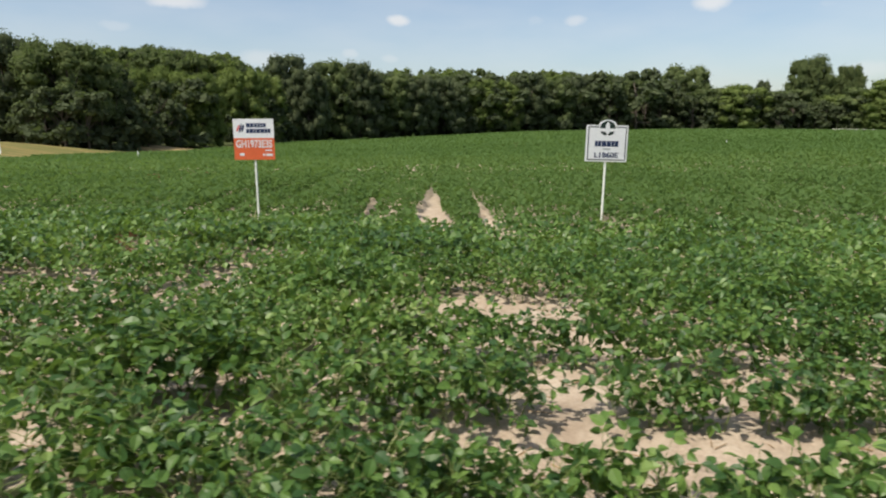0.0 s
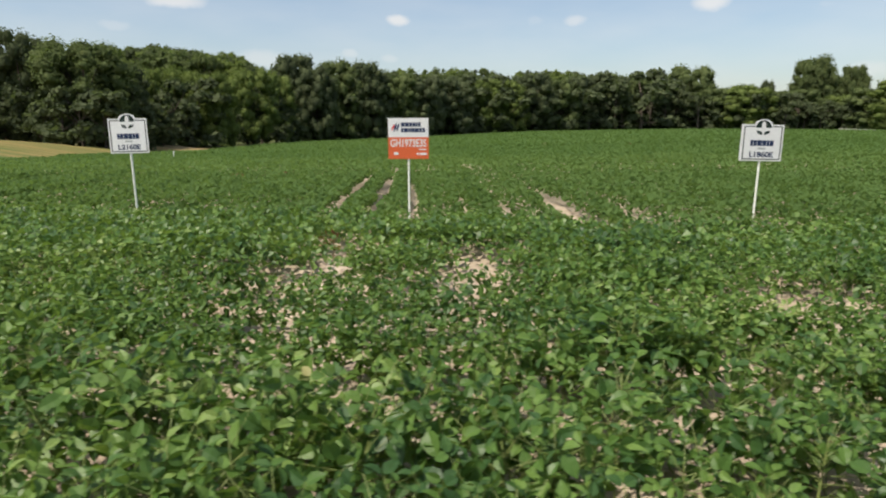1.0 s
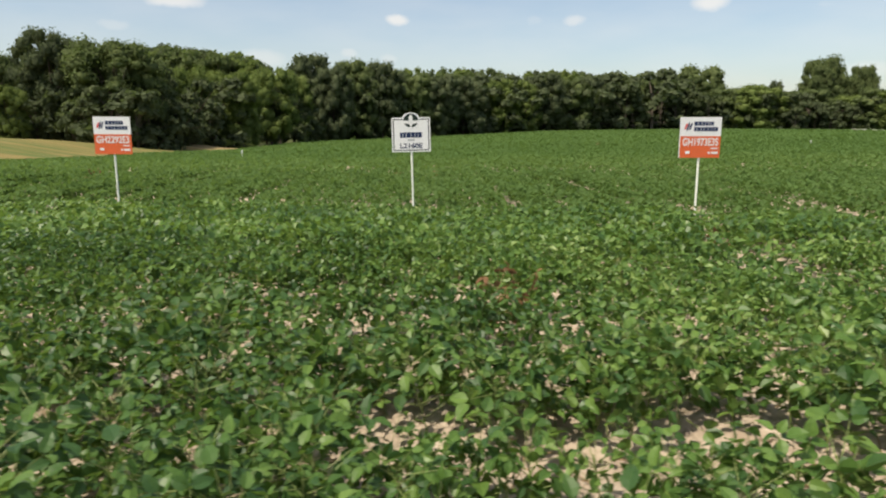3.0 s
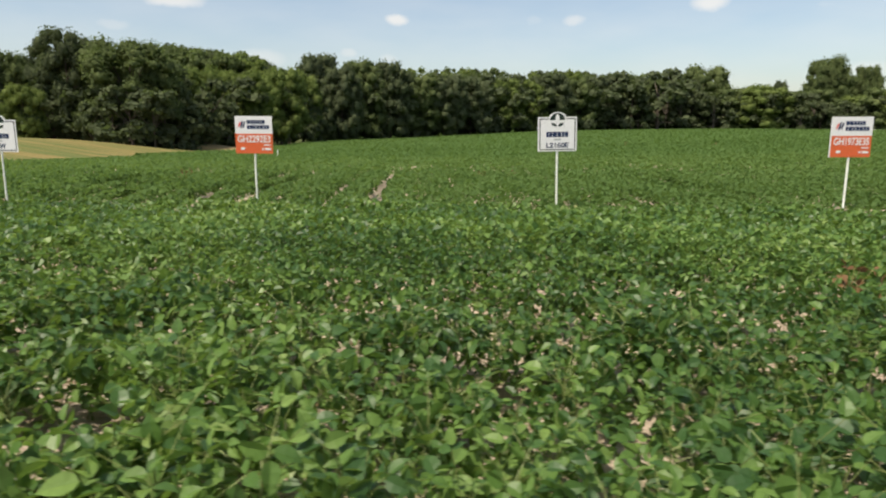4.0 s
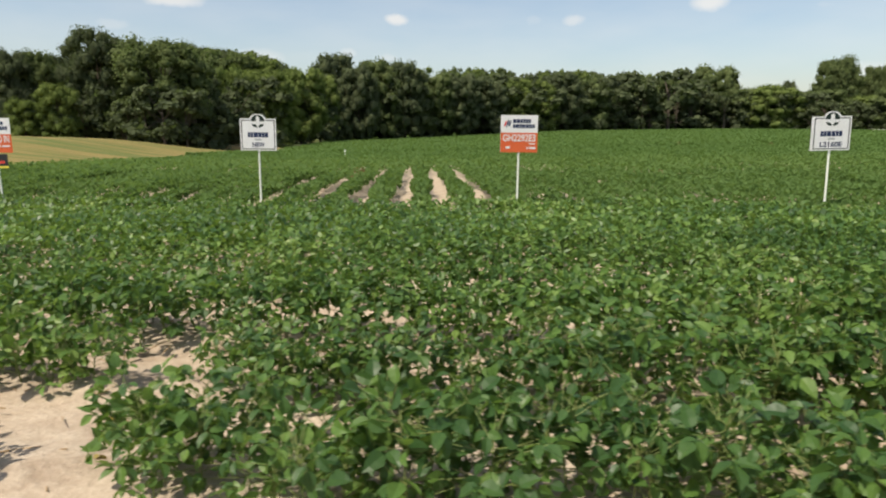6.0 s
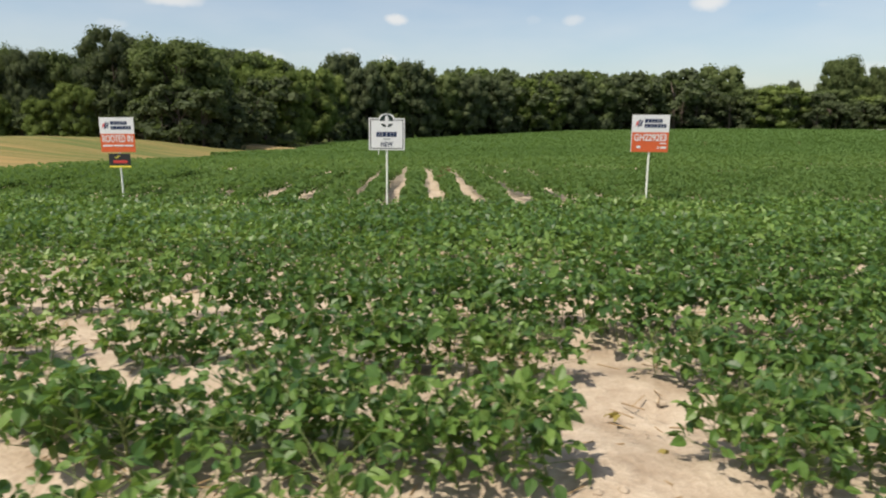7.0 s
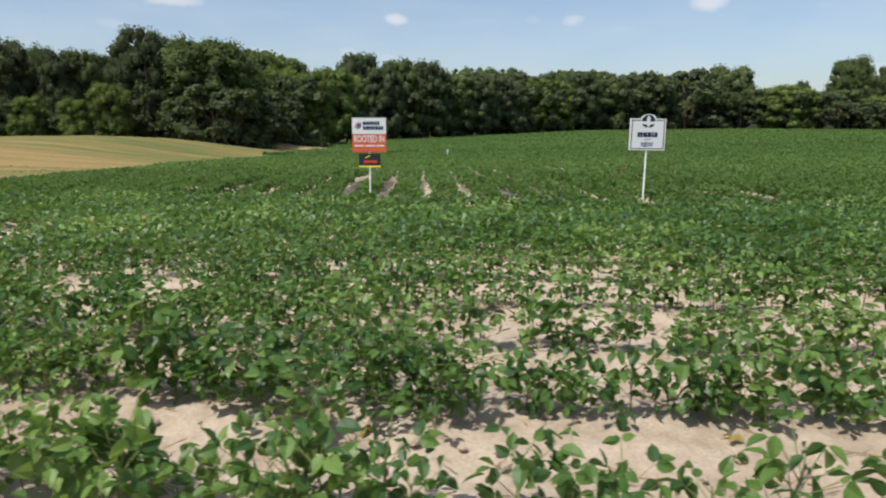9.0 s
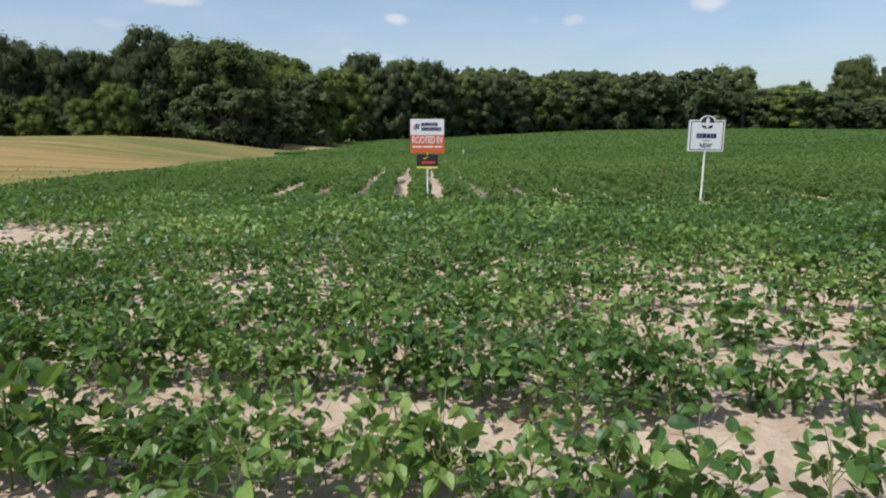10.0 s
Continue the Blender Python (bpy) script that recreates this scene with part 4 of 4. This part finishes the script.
def lettering(text, height, width, x, z, y, mat, parent, name="lettering", bold=0.0):
    c = bpy.data.curves.new(name, "FONT")
    c.body, c.align_x, c.align_y, c.size, c.extrude, c.offset = text, "CENTER", "CENTER", 1.0, 0.002, bold
    tmp = bpy.data.objects.new(name, c)
    scene.collection.objects.link(tmp)
    dg = bpy.context.evaluated_depsgraph_get()
    me = bpy.data.meshes.new_from_object(tmp.evaluated_get(dg))
    bpy.data.objects.remove(tmp)
    co = np.empty(len(me.vertices) * 3, np.float32)
    me.vertices.foreach_get("co", co)
    co = co.reshape(-1, 3)
    span = co.max(0) - co.min(0)
    mid = (co.max(0) + co.min(0)) / 2
    out = np.stack([(co[:, 0] - mid[0]) / span[0] * width + x, y - (co[:, 2] - mid[2]) / max(span[2], 1e-6) * 0.0012, (co[:, 1] - mid[1]) / span[1] * height + z], 1)
    me.vertices.foreach_set("co", out.astype(np.float32).ravel())
    me.materials.clear()
    me.materials.append(mat)
    me.update()
    ob = new(name, me)
    ob.parent = parent
    return ob


def word(x0, width, count, seed):
    """Spans of uneven width that fill one word's length."""
    pick = np.random.default_rng(seed).uniform(0.7, 1.3, count)
    edges = np.concatenate([[0], np.cumsum(pick)]) / pick.sum() * width + x0
    return [(float(a), float(b) - 0.0055) for a, b in zip(edges, edges[1:])]


def bars(spans, z, height, y, mat, parent, name="text_bar"):
    for x0, x1 in spans:
        part(name, box(bmesh.new(), x0, x1, y - 0.0008, y + 0.0004, z - height / 2, z + height / 2), mat, parent)


def post(parent, length, top):
    bm = bmesh.new()
    bmesh.ops.create_cone(bm, cap_ends=True, segments=10, radius1=0.012, radius2=0.012, depth=length, matrix=Matrix.Translation((0, 0.016, top - length / 2)))
    part("post", bm, M_POST, parent, "slim white fibreglass stake")


def sign_panel(outline, z, parent, mat=None, fold=True, name="sheet"):
    """A printed sheet of corrugated plastic, its side edge folded back round the stake."""
    front = part(name, plate([(x, zz + z) for x, zz in outline], -0.004, 0.0), mat or M_WHITE, parent, "white corrugated plastic sheet" if mat is None else "flat orange lower band")
    xs = [p[0] for p in outline]
    hs = [p[1] for p in outline]
    side = max(p[1] for p in outline if abs(p[0] - min(xs)) < 1e-6)
    if fold:
        part("side_fold", box(bmesh.new(), min(xs), min(xs) + 0.004, 0.0, 0.030, z + min(hs), z + side), M_WHITE, parent)
    return front


def arched_sign(x, y, top, code, lean, turn, ground_top):
    """White sign with an arched crest, framed in dark green."""
    e = new("plot_sign")
    tagged(e, "white arched seed plot sign with dark green border reading " + code, "sign", "plot signs along the field")
    w, h = 0.457, 0.400
    z = top - h
    f = sign_panel(arch_outline(w, h, 0.058, 0.098), z, e)
    y0 = -0.0046
    t = 0.011
    for a, b, c, d in ((-w / 2 + 0.016, w / 2 - 0.016, 0.014, 0.014 + t), (-w / 2 + 0.016, -0.095, h - 0.016 - t, h - 0.016), (0.095, w / 2 - 0.016, h - 0.016 - t, h - 0.016),
                       (-w / 2 + 0.016, -w / 2 + 0.016 + t, 0.014 + t, h - 0.016 - t), (w / 2 - 0.016 - t, w / 2 - 0.016, 0.014 + t, h - 0.016 - t)):
        part("border", box(bmesh.new(), a, b, y0, y0 + 0.001, z + c, z + d), M_DKGREEN, f)
    crest = [(0.088 * math.cos(math.pi * i / 12), z + h - 0.035 + 0.082 * math.sin(math.pi * i / 12)) for i in range(13)]
    part("crest", plate(crest, y0 - 0.0004, y0 + 0.001), M_DKGREEN, f, "dark green half-round crest")
    part("pod_mark", plate(oval(0, z + h - 0.018, 0.024, 0.052), y0 - 0.0012, y0), M_WHITE, f)
    for s in (-1, 1):
        part("leaf_mark", plate([(s * 0.004, z + h - 0.104), (s * 0.026, z + h - 0.074), (s * 0.080, z + h - 0.066), (s * 0.060, z + h - 0.098), (s * 0.020, z + h - 0.114)], y0 - 0.0004, y0 + 0.001), M_DKGREEN, f)
    bars(word(-0.132, 0.264, 6, 3), z + 0.197, 0.062, y0, M_NAVY, f)
    bars([(-0.042, 0.042)], z + 0.137, 0.020, y0, M_GREY, f)
    lettering(code, 0.062, 0.155 if len(code) < 4 else 0.265, 0, z + 0.072, y0, M_NAVY, f, bold=0.030)
    post(e, top - ground_top + 0.3, top - 0.01)
    e.matrix_basis = pose(x, y, 0, 0, lean, turn)
    return e


def logo_marks(z0, y0, parent):
    for k, (cx, rz, mat) in enumerate(((-0.172, 0.036, M_RED), (-0.146, 0.052, M_NAVY), (-0.118, 0.044, M_NAVY))):
        part("swirl_mark", plate(oval(cx, z0, 0.0115, rz, 12, 0.013), y0, y0 + 0.001), mat, parent)
    bars(word(-0.080, 0.225, 6, 5), z0 + 0.032, 0.046, y0, M_NAVY, parent)
    bars(word(-0.080, 0.275, 7, 8), z0 - 0.030, 0.046, y0, M_NAVY, parent)


def banded_sign(x, y, top, code, lean, turn, ground_top, second=False):
    """Square sign, white above and orange below."""
    e = new("plot_sign")
    tagged(e, "square white and orange plot sign reading " + code + (" above black panel" if second else ""), "sign", "plot signs along the field")
    w, h = 0.457, 0.455
    z = top - h
    f = sign_panel([(-w / 2, h * 0.53), (w / 2, h * 0.53), (w / 2, h), (-w / 2, h)], z, e)
    o = sign_panel([(-w / 2, 0), (w / 2, 0), (w / 2, h * 0.53), (-w / 2, h * 0.53)], z, e, M_ORANGE, True, "orange_band")
    y0 = -0.0046
    logo_marks(z + h * 0.77, y0, f)
    y1 = y0 - 0.0012
    lettering(code, 0.088 if not second else 0.095, 0.405, 0, z + h * 0.39, y1, M_WHITE, o, bold=0.022)
    if second:
        bars([(-0.20, -0.07), (-0.055, 0.08), (0.095, 0.20)], z + 0.085, 0.022, y1, M_WHITE, o)
        part("lower_panel", box(bmesh.new(), -0.145, 0.145, 0.001, 0.006, z - 0.205, z - 0.020), M_BLACK, e, "small black panel")
        part("yellow_strip", box(bmesh.new(), -0.145, 0.145, -0.0005, 0.0012, z - 0.205, z - 0.180), M_YELLOW, e)
        bars([(-0.080 + 0.031 * k, -0.080 + 0.031 * k + 0.026) for k in range(6)], z - 0.128, 0.034, 0.0, M_RED, e)
        part("tick_mark", plate([(-0.060, z - 0.070), (-0.045, z - 0.085), (0.005, z - 0.050), (0.0, z - 0.040), (-0.043, z - 0.070), (-0.055, z - 0.060)], -0.0005, 0.0012), M_YELLOW, e)
    else:
        bars([(-0.165, -0.115)], z + 0.060, 0.030, y1, M_WHITE, o)
        bars([(0.120, 0.200)], z + 0.105, 0.014, y1, M_WHITE, o)
        bars([(0.095, 0.115), (0.130, 0.205)], z + 0.055, 0.026, y1, M_WHITE, o)
    post(e, top - ground_top + 0.3, top - 0.01)
    e.matrix_basis = pose(x, y, 0, 0, lean, turn)
    return e


SIGNS = [
    (arched_sign, 0.810, 7.40, 1.20, "L1860E", 1.5, 0),
    (banded_sign, -3.111, 7.51, 1.290, "GH1973E3S", 0.0, 0),
    (arched_sign, -6.400, 7.81, 1.302, "L2160E", -1.0, 0),
    (banded_sign, -10.120, 8.12, 1.330, "GH2292E3", 0.6, 0),
    (arched_sign, -13.420, 8.34, 1.298, "NEW", 0.8, 0),
    (banded_sign, -17.030, 8.72, 1.320, "ROOTED IN", 0.0, 0, True),
]
for make, x, y, top, code, lean, turn, *more in SIGNS:
    make(x, y, top, code, lean, turn, gz(x, y), *more)


# ---------------------------------------------------------------- small things in the field
def stake(x, y, height):
    e = new("marker_stake")
    tagged(e, "small white plot marker stake standing in the beans", "stake", "marker stakes in the plots")
    bm = bmesh.new()
    box(bm, -0.012, 0.012, -0.012, 0.012, -0.2, height, 0.003)
    part("shaft", bm, M_POST, e)
    bm = bmesh.new()
    box(bm, -0.03, 0.03, -0.016, -0.012, height - 0.14, height - 0.01, 0.002)
    part("tag", bm, M_WHITE, e)
    e.matrix_basis = pose(x, y, gz(x, y), 0, random.uniform(-4, 4), random.uniform(-20, 20))


for x, y, h in ((-15.80, 31.6, 0.55), (15.6, 38.5, 0.45)):
    stake(x, y, h)


def dead_plant(x, y, size, rng):
    e = new("dead_plant")
    tagged(e, "withered tan soybean plant standing among green ones", "crop plant", "withered plants")
    tubes, spots = plant_plan(rng, size, 11)
    st = new("stem", mesh_np("stem", *stack([tube_np(*t) for t in tubes]), [M_DRYSTEM]))
    st.parent = e
    lf = new("foliage", mesh_np("foliage", *stack(plant_leaves(rng, spots, 8)), [M_DRYLEAF]))
    lf.parent = e
    e.matrix_basis = pose(x, y, gz(x, y), 0, 0, rng.uniform(0, 360))


def fallen_leaf(x, y, size, rng):
    e = new("fallen_leaf")
    tagged(e, "curled yellow-brown soybean leaf lying on sandy soil", "leaf", "fallen leaves")
    lf = new("blade", mesh_np("blade", *trifoliate(rng, 8, size), [M_YELLOWLEAF], soft=False))
    lf.parent = e
    e.matrix_basis = pose(x, y, gz(x, y) + 0.02, 0, 0, rng.uniform(0, 360))


def build_litter():
    leaf_rng = np.random.default_rng(31)
    for x, y in ((-12.12, 1.95), (-12.05, 1.72), (-15.15, 1.78), (-16.3, 1.86), (-17.6, 3.2)):
        fallen_leaf(x, y, leaf_rng.uniform(0.03, 0.045), leaf_rng)
    rng = np.random.default_rng(77)
    for x, y, h in ((-5.80, 3.12, 0.33), (-5.72, 3.22, 0.27), (-3.66, 5.52, 0.2), (-12.7, 12.2, 0.46), (3.4, 40.0, 0.62), (8.1, 38.0, 0.5), (-7.0, 13.6, 0.34), (-6.2, 14.4, 0.32)):
        dead_plant(x, y, h, rng)
    # straw and stalk bits on the bare soil
    bits = []
    for _ in range(5200):
        x, y = rng.uniform(-22, 4), rng.uniform(1.1, 5.0)
        a, ln = rng.uniform(0, 6.283), rng.uniform(0.02, 0.11)
        z = gz(x, y) + 0.012
        d = np.array([math.cos(a), math.sin(a), rng.normal(0, 0.12)]) * ln / 2
        c = np.array([x, y, z])
        bits.append(tube_np(c - d, c + d, 0.0028, 0.002, 3))
    ob = new("crop_residue", mesh_np("crop_residue", *stack(bits), [M_DRYSTEM]))
    tagged(ob, "dry stalk bits lying on the sandy soil", "residue", kind="stuff")
    clods = []
    ico = bmesh.new()
    bmesh.ops.create_icosphere(ico, subdivisions=1, radius=1)
    cv = np.array([v.co[:] for v in ico.verts])
    cf = np.array([[v.index for v in f.verts] for f in ico.faces])
    ico.free()
    for _ in range(2600):
        x, y = rng.uniform(-22, 4), rng.uniform(1.1, 4.5)
        s = abs(rng.normal(0, 0.010)) + 0.005
        v = cv * (s * rng.uniform(0.7, 1.3, (len(cv), 3))) * np.array([1.2, 1.0, 0.7])
        clods.append((v + np.array([x, y, gz(x, y) + s * 0.2]), cf))
    ob = new("soil_clods", mesh_np("soil_clods", *stack(clods), [M_SOIL], soft=False))
    tagged(ob, "small crumbly clods of dry sandy soil", "soil clods", kind="stuff")


build_litter()


# ---------------------------------------------------------------- far lanes
def bank(name, x0, x1, y, width, height, mat, label, category):
    """A low raised lane seen from its side."""
    xs = np.linspace(x0, x1, 24)
    prof = [(-0.5, 0.0), (-0.42, 1.0), (0.42, 1.0), (0.5, 0.0)]
    v, f = [], []
    for i, x in enumerate(xs):
        for a, b in prof:
            yy = y + a * width
            v.append((x, yy, gz(x, yy) - 0.1 + height * b * min(1.0, 0.25 + (x1 - x) * 0.12)))
        if i:
            for k in range(3):
                q = (i - 1) * 4 + k
                f.append((q, q + 4, q + 5, q + 1))
    ob = new(name, mesh_np(name, v, f, [mat], soft=False))
    tagged(ob, label, category, kind="structure")


bank("gravel_road", 92, 170, 160.0, 6.0, 0.80, M_GRAVEL, "pale gravel lane at the wood's foot", "road")
bank("farm_track", -110, -48.8, 53.0, 3.0, 0.42, M_GRAVEL, "pale dry farm track behind the stubble", "track")
bank("grass_strip", -62, -29.2, 76.0, 7.0, 0.55, M_DRYGRASS, "dry straw-coloured grass strip at the field's end", "grass strip")
